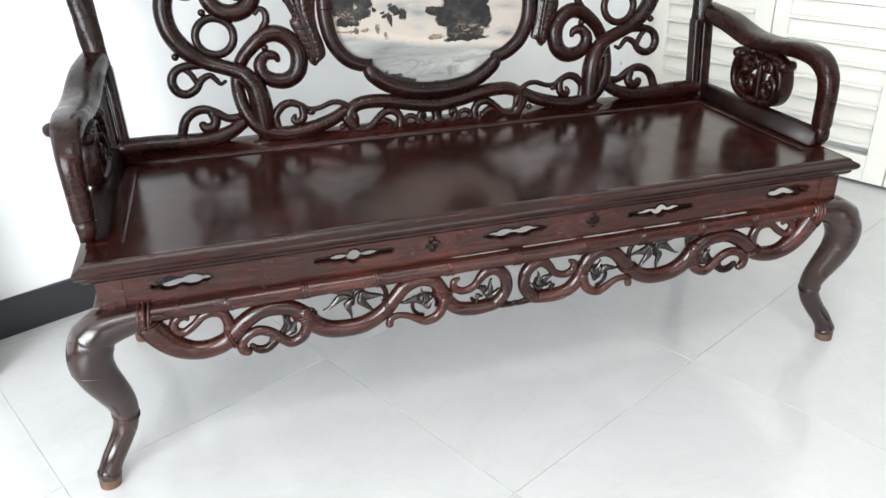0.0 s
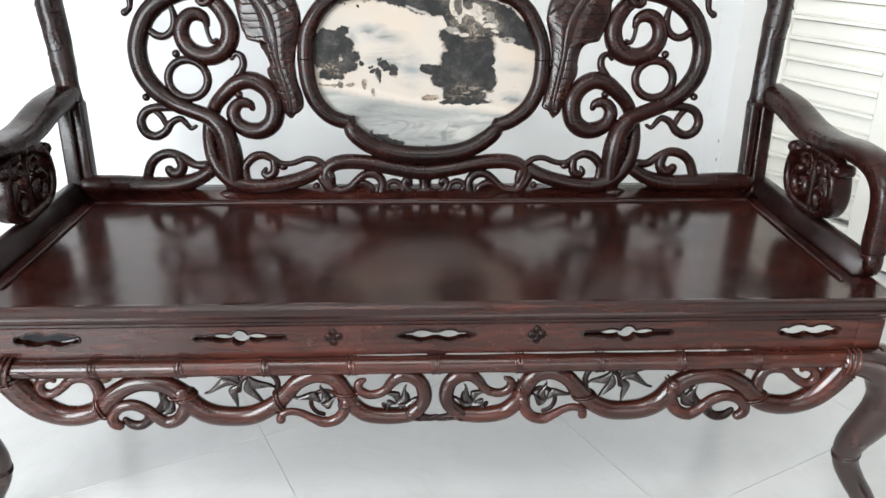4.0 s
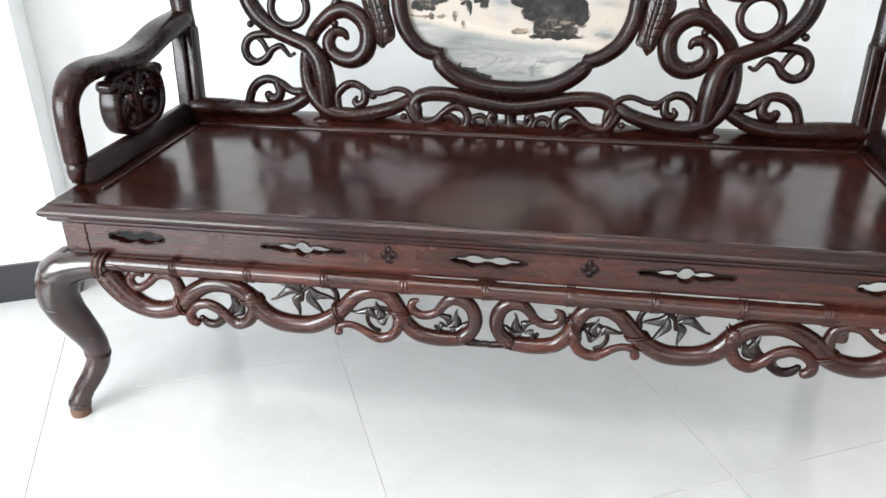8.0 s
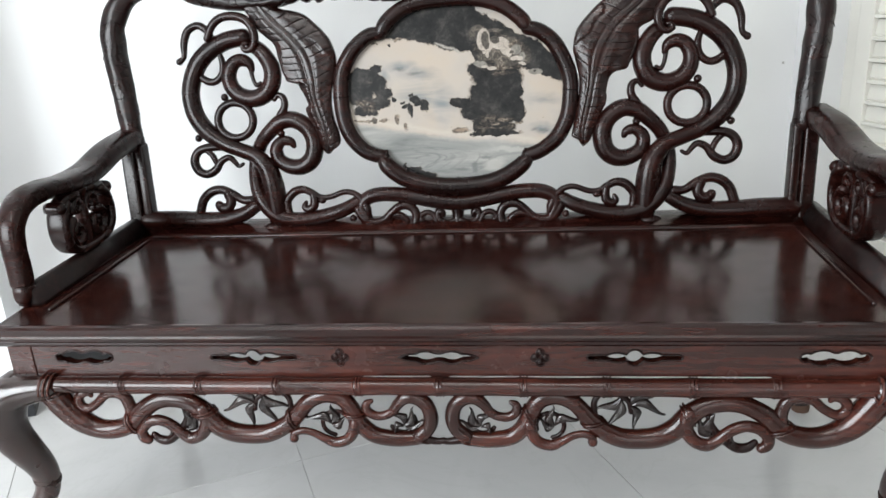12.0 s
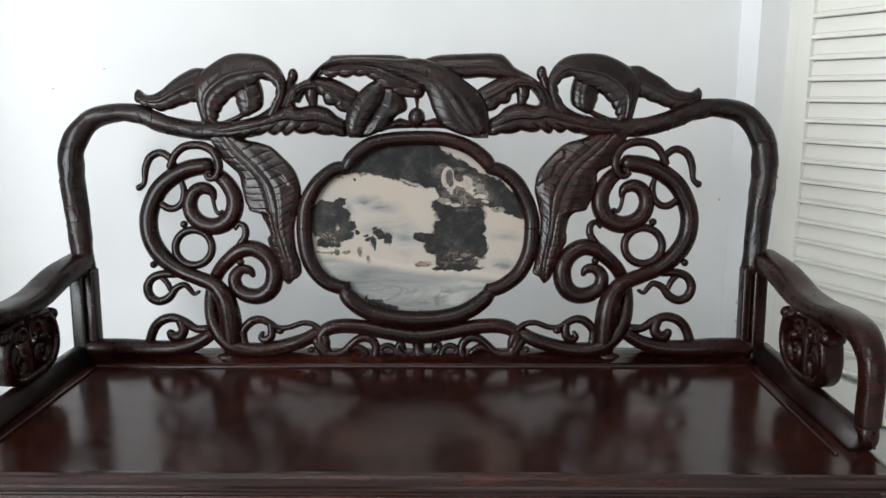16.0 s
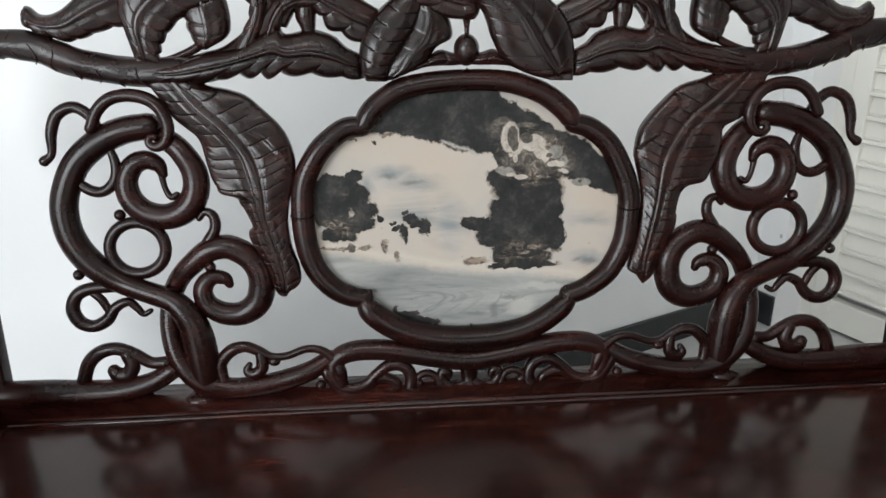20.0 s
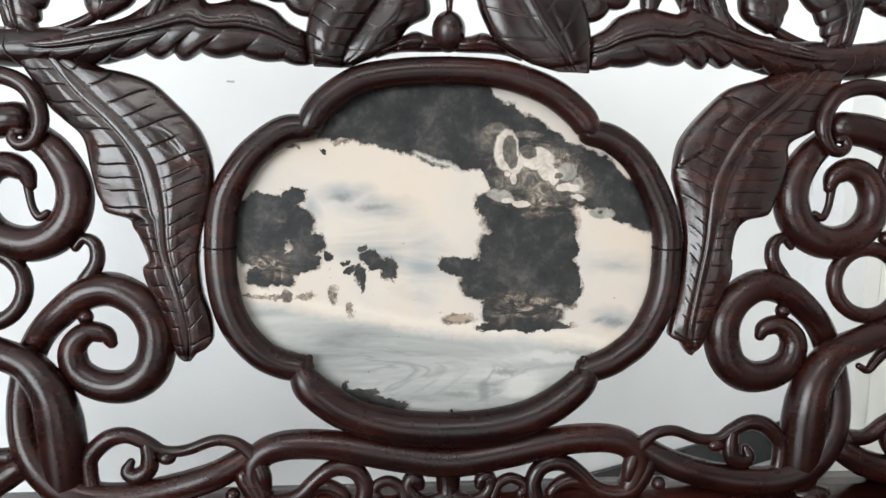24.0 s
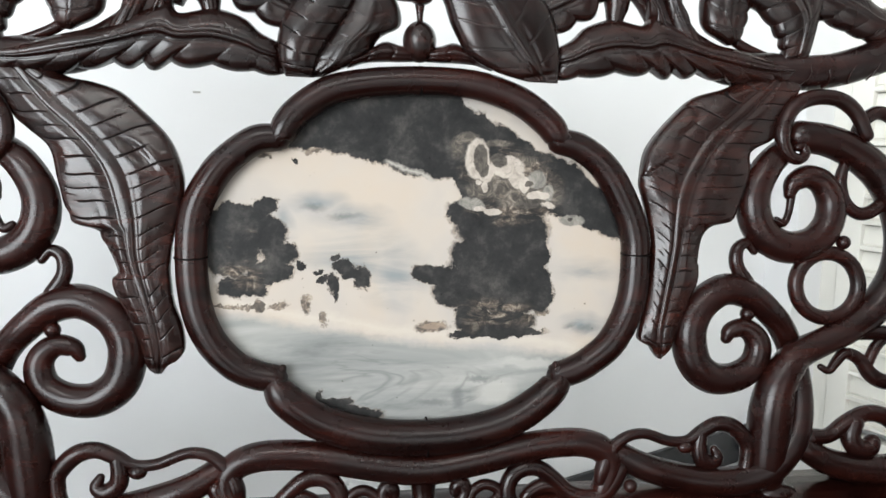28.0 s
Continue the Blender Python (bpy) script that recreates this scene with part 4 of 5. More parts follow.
for sy in (1, -1):
    for sg in (-1, 1):
        if sy > 0:
            leg = part("leg", leg_bm(sg), WOOD_LEG, bench, "curved cabriole leg of dark rosewood")
        else:
            leg = part("leg", leg_bm(sg * 0.96, -1), WOOD_LEG, bench, "curved cabriole leg of dark rosewood")
        k = 1 if sy > 0 else 0.96
        yy = 0.021 if sy > 0 else 0.535
        part("foot_end", sweep([(sg * k * 0.799, yy, 0.020, 0.0204), (sg * k * 0.8005, yy, 0.010, 0.0200), (sg * k * 0.801, yy, 0.0, 0.0192)], (0, 1, 0), 0.95, 18, caps=False), WOOD_END, leg, "bare worn foot end")
        for z, x, v, r in ((0.140, 0.7498, 0.0436, 0.0236), (0.134, 0.7504, 0.0438, 0.0232), (0.262, 0.7768, 0.0125, 0.0348)) if sy > 0 else ():
            ring = [(sg * (x + r * math.cos(q)), v + r * 0.95 * math.sin(q), z + 0.005 * math.cos(q), 0.0014) for q in [2 * math.pi * i / 16 for i in range(16)]]
            part("leg_ring", sweep(ring, (0, 0, 1), 1, 6, True, per=2), WOOD_LEG, leg)
for sg in (-1, 1):
    path = [(sg * 0.768, 0.014, 0.322, 0.0375), (sg * 0.752, 0.014, 0.334, 0.0345), (sg * 0.733 + AX * 0.5, 0.015, 0.3405, 0.0300), (sg * 0.712 + AX, 0.016, 0.3445, 0.0262), (sg * 0.688 + AX, RAIL_Y, 0.3465, 0.0240)]
    part("shoulder", sweep(path, (0, 1, 0), 0.95, 20), WOOD_LEG, bench)
    bm = bmesh.new()
    for dx in (-0.009, 0.0, 0.008):
        ring = [(sg * (0.686 + dx) + AX + 0.004 * math.sin(q), RAIL_Y + 0.0225 * math.cos(q), 0.346 + 0.0240 * math.sin(q), 0.0028) for q in [2 * math.pi * i / 14 for i in range(14)]]
        sweep(ring, (1, 0, 0), 1, 6, True, bm, per=2)
    part("collar", bm, WOOD_RED, bench)
    part("collar_point", sweep([(sg * 0.680 + AX, RAIL_Y - 0.015, 0.352, 0.003), (sg * 0.655 + AX, RAIL_Y - 0.016, 0.353, 0.0025), (sg * 0.635 + AX, RAIL_Y - 0.014, 0.342, 0.001)], (0, 1, 0), 0.7, 8), WOOD_RED, bench)

# arms
for sg in (-1, 1):
    SX = -0.006
    path = [(0.749, 0.104, 0.470, 0.0100, 1.0), (0.750, 0.103, 0.478, 0.0145, 1.0), (0.751, 0.105, 0.490, 0.0165, 1.0), (0.752, 0.107, 0.4985, 0.0162, 1.0), (0.753, 0.108, 0.506, 0.0185, 1.0), (0.755, 0.109, 0.535, 0.0190, 1.0), (0.757, 0.110, 0.575, 0.0192, 1.0),
            (0.758, 0.121, 0.614, 0.0200, 1.05), (0.760, 0.158, 0.641, 0.0200, 1.25), (0.763, 0.226, 0.646, 0.0185, 1.60), (0.765, 0.306, 0.638, 0.0190, 1.75), (0.764, 0.390, 0.641, 0.0205, 1.70), (0.759, 0.479, 0.665, 0.0225, 1.50), (0.750, 0.562, 0.677, 0.0240, 1.20)]
    arm = part("armrest", sweep([(sg * (x + SX * min(1, max(0, (z - 0.47) / 0.08))), y, z, r, f) for x, y, z, r, f in path], (1, 0, 0), 1.05, 24, per=6, square=0.72), WOOD, bench, "smooth curved rosewood armrest")
    ring = [(sg * 0.748 + 0.0170 * math.cos(q), 0.107 + 0.0170 * math.sin(q), 0.4985 - 0.004 * math.sin(q), 0.0016) for q in [2 * math.pi * i / 14 for i in range(14)]]
    part("arm_ring", sweep(ring, (0, 0, 1), 1, 6, True, per=2), WOOD, arm)
    ring = [(sg * 0.751 + 0.0204 * math.cos(q), 0.128 + 0.0150 * math.sin(q), 0.620 - 0.0125 * math.sin(q), 0.0007) for q in [2 * math.pi * i / 16 for i in range(16)]]
    part("arm_joint", sweep(ring, (0, 0, 1), 1, 6, True, per=2), WOOD, arm)
    if sg < 0:
        part("arm_knob", sweep([(sg * 0.768, 0.190, 0.640, 0.012), (sg * 0.779, 0.194, 0.640, 0.0135), (sg * 0.787, 0.197, 0.639, 0.0125)], (0, 0, 1), 1, 12), WOOD, arm)
    bm = bmesh.new()
    prof = ((0.720, 0.0005), (0.7205, 0.005), (0.7225, 0.011), (0.7255, 0.018), (0.729, 0.025), (0.733, 0.031), (0.738, 0.035), (0.744, 0.037), (0.752, 0.036), (0.759, 0.033), (0.764, 0.026), (0.765, 0.014), (0.765, 0.0005))
    ends = [[bm.verts.new((sg * x, y, SEAT + z)) for x, z in prof] for y in (0.104, 0.548)]
    for j in range(len(prof)):
        k = (j + 1) % len(prof)
        bm.faces.new((ends[0][j], ends[0][k], ends[1][k], ends[1][j]))
    bm.faces.new(ends[0])
    bm.faces.new(ends[1][::-1])
    part("arm_rail", bm, WOOD_DULL, bench, "low sloping rail along the side of the seat")
    # openwork plaque hanging under the arm
    X = sg * 0.748
    rim = [(0.266, 0.608), (0.248, 0.590), (0.241, 0.557), (0.250, 0.527), (0.275, 0.510), (0.325, 0.506), (0.374, 0.510), (0.402, 0.527), (0.412, 0.557), (0.405, 0.590), (0.388, 0.608)]
    plaque = part("plaque", sweep([(X, y, z, 0.0085) for y, z in rim], (1, 0, 0), 2.5, 16, per=5, square=0.55), WOOD, bench, "openwork carved scroll plaque under the armrest")
    for cy, cz, r0, a0, turn, thick in ((0.288, 0.542, 0.0300, 110, 1, 0.0108), (0.364, 0.542, 0.0300, 70, -1, 0.0108), (0.303, 0.590, 0.019, 200, -1, 0.0088), (0.349, 0.590, 0.019, -20, 1, 0.0088)):
        pts = []
        for k in range(16):
            t = k / 15
            a, r = radians(a0 + turn * 470 * t), r0 * (1 - 0.86 * t)
            pts.append((X, cy + r * math.cos(a), cz + r * math.sin(a), thick * (1 - 0.35 * t)))
        part("scroll", sweep(pts, (1, 0, 0), 1.7, 12, per=3), WOOD, plaque)
    part("bar", sweep([(X, 0.326, 0.506, 0.008), (X, 0.326, 0.565, 0.010), (X, 0.326, 0.600, 0.009), (X, 0.326, 0.622, 0.014)], (1, 0, 0), 1.5, 10), WOOD, plaque)
    for y, z, turn in ((0.243, 0.604, 1), (0.411, 0.604, -1)):
        part("plaque_knob", sweep([(X - 0.012, y, z, 0.0125), (X, y, z, 0.0130), (X + 0.012, y, z, 0.0125)], (0, 0, 1), 1.0, 14), WOOD, plaque)
        part("knob_roll", sweep([(X, y + turn * 0.010, z + 0.008, 0.008), (X, y + turn * 0.030, z + 0.012, 0.010), (X, y + turn * 0.055, z + 0.014, 0.012)], (1, 0, 0), 1.8, 10), WOOD, plaque)

# back: uprights and top rail
limb("back_rail", ((0.737, 0.660, 0.0225), (0.743, 0.735, 0.0232), (0.7505, 0.800, 0.0245), (0.758, 0.862, 0.0255), (0.754, 0.925, 0.0252), (0.714, 0.982, 0.0222), (0.654, 0.998, 0.0192), (0.601, 0.993, 0.0195),
                   (0.548, 0.973, 0.0195), (0.489, 0.960, 0.0192), (0.430, 0.957, 0.0200), (0.370, 0.963, 0.0195), (0.321, 0.983, 0.0175), (0.288, 1.015, 0.0155), (0.262, 1.045, 0.012)), per=7, n=24, mat=BARK, wobble=0.028, label="bent top rail carved like a branch")
for sg in (-1, 1):
    bm = bmesh.new()
    for x0, x1, d0 in ((0.703, 0.724, -0.016), (0.726, 0.756, -0.020)):
        b = bmesh.new()
        bmesh.ops.create_cube(b, size=1)
        for v in b.verts:
            z = SEAT + 0.0005 if v.co.z < 0 else 0.662
            x = sg * ((x0 if v.co.x * sg < 0 else x1) + 0.010 * (z - SEAT) / 0.24)
            v.co = Vector(bk(x, z, d0 if v.co.y < 0 else 0.016))
        bmesh.ops.bevel(b, geom=b.edges[:], offset=0.006, segments=3, affect="EDGES", profile=0.6)
        me = bpy.data.meshes.new("tmp")
        b.to_mesh(me)
        b.free()
        bm.from_mesh(me)
        bpy.data.meshes.remove(me)
    part("upright", bm, WOOD_V, bench, "ribbed square upright")
limb("low_rail", ((0.722, 0.489, 0.0205), (0.68, 0.489, 0.0205), (0.644, 0.489, 0.0200), (0.600, 0.487, 0.0195), (0.540, 0.488, 0.0175), (0.492, 0.499, 0.0155), (0.456, 0.519, 0.0135)), d=-0.004)


# bark cuts across the top rail
RAILPTS = spline(((0.743, 0.735, 0.0232), (0.7505, 0.800, 0.0245), (0.758, 0.862, 0.0255), (0.754, 0.925, 0.0252), (0.714, 0.982, 0.0222), (0.654, 0.998, 0.0192), (0.601, 0.993, 0.0200), (0.548, 0.973, 0.0195), (0.489, 0.960, 0.0192), (0.430, 0.957, 0.0200), (0.370, 0.963, 0.0195)), 4)
for sg in (-1, 1):
    for k in range(2, len(RAILPTS) - 2, 2):
        x, z, r = RAILPTS[k]
        tx, tz = RAILPTS[k + 1][0] - RAILPTS[k - 1][0], RAILPTS[k + 1][1] - RAILPTS[k - 1][1]
        g = math.hypot(tx, tz)
        tx, tz = tx / g, tz / g
        pts = []
        for q in np.linspace(-1.25, 1.25, 7):
            slip = 0.010 * math.sin(q) + 0.004 * math.cos(3 * q + k)
            off = r * 1.05 * math.sin(q)
            pts.append((*bk(sg * (x - tz * off + tx * slip), z + tx * off + tz * slip, -r * 1.0 * math.cos(q) * 0.97), 0.0011))
        part("bark_cut", sweep(pts, BACK_REF, 1, 6, per=2), WOOD, bench)
# back: vine scrolls
limb("great_scroll", ((0.4574, 0.8835, 0.0180), (0.497, 0.8775, 0.0188), (0.535, 0.860, 0.0192), (0.567, 0.831, 0.0192), (0.587, 0.788, 0.0192), (0.5905, 0.752, 0.0192), (0.5815, 0.716, 0.0194), (0.558, 0.683, 0.0192),
                      (0.521, 0.657, 0.0165, -0.002), (0.490, 0.645, 0.0158, -0.006), (0.451, 0.631, 0.0170, -0.010), (0.4335, 0.616, 0.0190, -0.012), (0.4205, 0.595, 0.0212, -0.012), (0.4148, 0.570, 0.0235, -0.010), (0.4118, 0.541, 0.0240, -0.008), (0.4095, 0.510, 0.0225, -0.006), (0.409, 0.486, 0.0200, -0.004)), per=6)
limb("volute", ((0.3630, 0.6470, 0.0062), (0.3690, 0.6560, 0.0095), (0.3850, 0.6595, 0.0112), (0.3985, 0.6510, 0.0130), (0.4040, 0.6360, 0.0145), (0.3970, 0.6160, 0.0155), (0.3741, 0.6025, 0.0168), (0.3447, 0.6022, 0.0180), (0.3212, 0.6210, 0.0192), (0.3150, 0.6571, 0.0194),
                (0.3298, 0.6865, 0.0185), (0.3600, 0.7040, 0.0180), (0.3900, 0.6995, 0.0170), (0.4180, 0.6780, 0.0155, 0.002), (0.4385, 0.6560, 0.0148, 0.008), (0.4520, 0.6300, 0.0147, 0.012), (0.4580, 0.6030, 0.0148, 0.010),
                (0.4575, 0.5750, 0.0148, 0.002), (0.4505, 0.5460, 0.0152, -0.006), (0.4360, 0.5205, 0.0160, -0.010), (0.4110, 0.4975, 0.0168, -0.010), (0.3800, 0.4870, 0.0165, -0.009), (0.3430, 0.4858, 0.0160, -0.008), (0.2980, 0.4925, 0.0158, -0.006), (0.2520, 0.5065, 0.0150, -0.006), (0.2190, 0.5235, 0.0133)), per=6)
limb("upper_volute", ((0.4413, 0.866, 0.0150, 0.006), (0.4180, 0.848, 0.0165), (0.4010, 0.818, 0.0182), (0.4010, 0.788, 0.0190), (0.4160, 0.764, 0.0190), (0.4440, 0.7525, 0.0186), (0.4740, 0.7590, 0.0178), (0.4940, 0.7790, 0.0170), (0.4985, 0.8050, 0.0160),
                      (0.4870, 0.8280, 0.0148), (0.4680, 0.8355, 0.0135), (0.4510, 0.8280, 0.0110), (0.4450, 0.8140, 0.0064)), per=6)
limb("tendril", ((0.448, 0.815, 0.0050), (0.444, 0.793, 0.0042), (0.437, 0.781, 0.0048), (0.428, 0.785, 0.0042)), n=8)
limb("hook", ((0.610, 0.837, 0.0075), (0.598, 0.848, 0.0058), (0.595, 0.877, 0.0080), (0.584, 0.902, 0.0086), (0.561, 0.912, 0.0080), (0.541, 0.901, 0.0080), (0.531, 0.884, 0.0075)), n=10)
limb("arch_scroll", ((0.536, 0.884, 0.0075), (0.522, 0.911, 0.0086), (0.501, 0.926, 0.0088), (0.472, 0.9285, 0.0090), (0.4465, 0.9195, 0.0092), (0.4325, 0.9010, 0.0090), (0.4285, 0.8800, 0.0086), (0.4355, 0.8620, 0.0075), (0.4485, 0.8565, 0.0064), (0.4570, 0.8625, 0.0056), (0.4545, 0.8705, 0.0050), (0.4475, 0.8700, 0.0044)), d=-0.014, n=12, per=6)
limb("inner_loop", ((0.519, 0.858, 0.0050), (0.511, 0.832, 0.0072), (0.514, 0.808, 0.0080), (0.530, 0.793, 0.0075), (0.548, 0.793, 0.0080), (0.568, 0.806, 0.0075)), n=10)
limb("hook", ((0.400, 0.748, 0.0045), (0.391, 0.758, 0.0058), (0.379, 0.751, 0.0074), (0.378, 0.732, 0.0082), (0.391, 0.712, 0.0083)), n=10)
limb("low_hook", ((0.525, 0.650, 0.0085), (0.563, 0.649, 0.0092), (0.587, 0.640, 0.0094), (0.597, 0.619, 0.0100), (0.589, 0.598, 0.0100), (0.570, 0.590, 0.0093), (0.549, 0.599, 0.0092), (0.534, 0.618, 0.0078), (0.515, 0.626, 0.0068),
                  (0.503, 0.616, 0.0058), (0.494, 0.606, 0.0046), (0.483, 0.611, 0.0038)), n=10)
limb("low_hook_stem", ((0.578, 0.650, 0.0050), (0.556, 0.634, 0.0066), (0.544, 0.612, 0.0062)), n=8)
limb("foot_scroll", ((0.593, 0.505, 0.0105), (0.582, 0.534, 0.0104), (0.562, 0.551, 0.0103), (0.538, 0.555, 0.0098), (0.513, 0.545, 0.0096), (0.490, 0.531, 0.0088), (0.466, 0.530, 0.0100)), d=-0.004, n=10)
limb("foot_curl", ((0.523, 0.547, 0.0105), (0.517, 0.530, 0.0112), (0.525, 0.515, 0.0115), (0.540, 0.515, 0.0112), (0.546, 0.522, 0.0095)), d=-0.006, n=10)
limb("inner_scroll", ((0.380, 0.495, 0.0085), (0.3835, 0.512, 0.0085), (0.3830, 0.5300, 0.0092), (0.3660, 0.5480, 0.0096), (0.3449, 0.5525, 0.0085), (0.3245, 0.5440, 0.0078), (0.3070, 0.5350, 0.0062), (0.2833, 0.5353, 0.0060), (0.2536, 0.5449, 0.0060), (0.2298, 0.5413, 0.0064),
                      (0.2119, 0.5258, 0.0075), (0.2030, 0.5073, 0.0090), (0.200, 0.494, 0.0070)), d=-0.010, n=10)
limb("inner_curl", ((0.3240, 0.5420, 0.0080), (0.3215, 0.5280, 0.0092), (0.3240, 0.5150, 0.0095), (0.3355, 0.5085, 0.0088), (0.3450, 0.5140, 0.0072), (0.3410, 0.5240, 0.0045)), d=-0.010, n=12)
for sg in (-1, 1):
    part("leaf_nub", ball(bk(sg * 0.3030, 0.5285, -0.012), 0.0085, (1.15, 0.9, 0.9)), WOOD, bench)
limb("c_scroll", ((0.004, 0.476, 0.0082), (0.022, 0.470, 0.0080), (0.038, 0.475, 0.0077), (0.046, 0.487, 0.0075), (0.042, 0.497, 0.0077), (0.035, 0.493, 0.0073), (0.033, 0.487, 0.0053)), d=-0.004, n=10)
limb("small_arch", ((0.048, 0.472, 0.0068), (0.054, 0.487, 0.0061), (0.067, 0.494, 0.0061), (0.080, 0.490, 0.0061), (0.085, 0.482, 0.0066), (0.080, 0.477, 0.0068)), d=-0.004, n=10)
limb("s_scroll", ((0.096, 0.470, 0.0094), (0.093, 0.489, 0.0094), (0.100, 0.504, 0.0094), (0.114, 0.511, 0.0094), (0.131, 0.509, 0.0091), (0.147, 0.497, 0.0088), (0.163, 0.482, 0.0091), (0.183, 0.475, 0.0098), (0.201, 0.477, 0.0105), (0.213, 0.488, 0.0111), (0.224, 0.506, 0.0111)), d=-0.006, n=12, per=6)
limb("leaf_hump", ((0.114, 0.470, 0.0070), (0.117, 0.480, 0.0080), (0.134, 0.489, 0.0087), (0.150, 0.486, 0.0082), (0.157, 0.474, 0.0070), (0.152, 0.468, 0.0059)), d=-0.003, n=10)
for sg in (-1, 1):
    part("berry", ball(bk(sg * 0.234, 0.488, -0.014), 0.0080), WOOD, bench)
for cx, cz, R, r in ((0.4925, 0.707, 0.0405, 0.0091), ):
    for sg in (-1, 1):
        path = [(*bk(sg * (cx + R * math.cos(q)), cz + R * 0.95 * math.sin(q)), r) for q in [2 * math.pi * i / 16 for i in range(16)]]
        part("ring", sweep(path, BACK_REF, 0.95, 12, True, per=2), WOOD, bench)
for x, z, r in ((0.389, 0.676, 0.0085), (0.512, 0.758, 0.0085), (0.581, 0.671, 0.0082), (0.461, 0.860, 0.005)):
    for sg in (-1, 1):
        part("berry", ball(bk(sg * x, z, -0.003), r), WOOD, bench)
for sg in (-1, 1):
    part("flower_foot", ball(bk(sg * 0.420, 0.470, -0.008), 0.020, (1.3, 0.8, 0.55)), WOOD, bench)

# back: banana leaves beside the marble
LEAF_LINES = {
    -1: (((-0.4535, 0.947), (-0.4485, 0.938), (-0.4362, 0.919), (-0.4222, 0.896), (-0.4081, 0.883), (-0.3883, 0.864), (-0.380, 0.832), (-0.3744, 0.808), (-0.3688, 0.7976), (-0.3640, 0.7870), (-0.3420, 0.7800), (-0.3380, 0.771), (-0.3314, 0.761), (-0.3217, 0.7373), (-0.3276, 0.7284), (-0.3242, 0.7135), (-0.3115, 0.690), (-0.300, 0.660), (-0.2932, 0.637), (-0.283, 0.6285)),
         ((-0.416, 0.947), (-0.4075, 0.937), (-0.3849, 0.911), (-0.3564, 0.885), (-0.3334, 0.8585), (-0.3208, 0.838), (-0.3134, 0.8143), (-0.3078, 0.785), (-0.3052, 0.755), (-0.2995, 0.731), (-0.291, 0.701), (-0.2835, 0.6655), (-0.281, 0.6285)),
         ((-0.388, 0.947), (-0.3674, 0.9373), (-0.3444, 0.933), (-0.3183, 0.9234), (-0.2981, 0.906), (-0.2748, 0.8827), (-0.2621, 0.862), (-0.254, 0.8324), (-0.2566, 0.8027), (-0.2651, 0.773), (-0.2694, 0.743), (-0.2689, 0.725), (-0.2656, 0.701), (-0.2574, 0.677), (-0.2552, 0.653), (-0.2636, 0.6413), (-0.2707, 0.6384), (-0.279, 0.6285))),
    1: (((0.454, 0.947), (0.4484, 0.9367), (0.4405, 0.9176), (0.4273, 0.8985), (0.4155, 0.8794), (0.3876, 0.8646), (0.3852, 0.8425), (0.3781, 0.8173), (0.367, 0.795), (0.3600, 0.7840), (0.3400, 0.7800), (0.3262, 0.7667), (0.3198, 0.7383), (0.3212, 0.7339), (0.3193, 0.7163), (0.3096, 0.6974), (0.298, 0.672), (0.287, 0.642), (0.274, 0.630)),
        ((0.414, 0.947), (0.4036, 0.936), (0.3739, 0.9086), (0.3411, 0.883), (0.315, 0.8484), (0.2989, 0.817), (0.2925, 0.7855), (0.2882, 0.754), (0.2818, 0.7227), (0.2755, 0.6913), (0.2705, 0.660), (0.272, 0.630)),
        ((0.380, 0.947), (0.3551, 0.9365), (0.3177, 0.9254), (0.2885, 0.9013), (0.2658, 0.876), (0.2562, 0.8573), (0.2518, 0.829), (0.2538, 0.8167), (0.2598, 0.792), (0.2646, 0.760), (0.2616, 0.723), (0.2559, 0.6914), (0.2489, 0.660), (0.249, 0.6494), (0.2608, 0.643), (0.2661, 0.6347), (0.270, 0.630))),
}


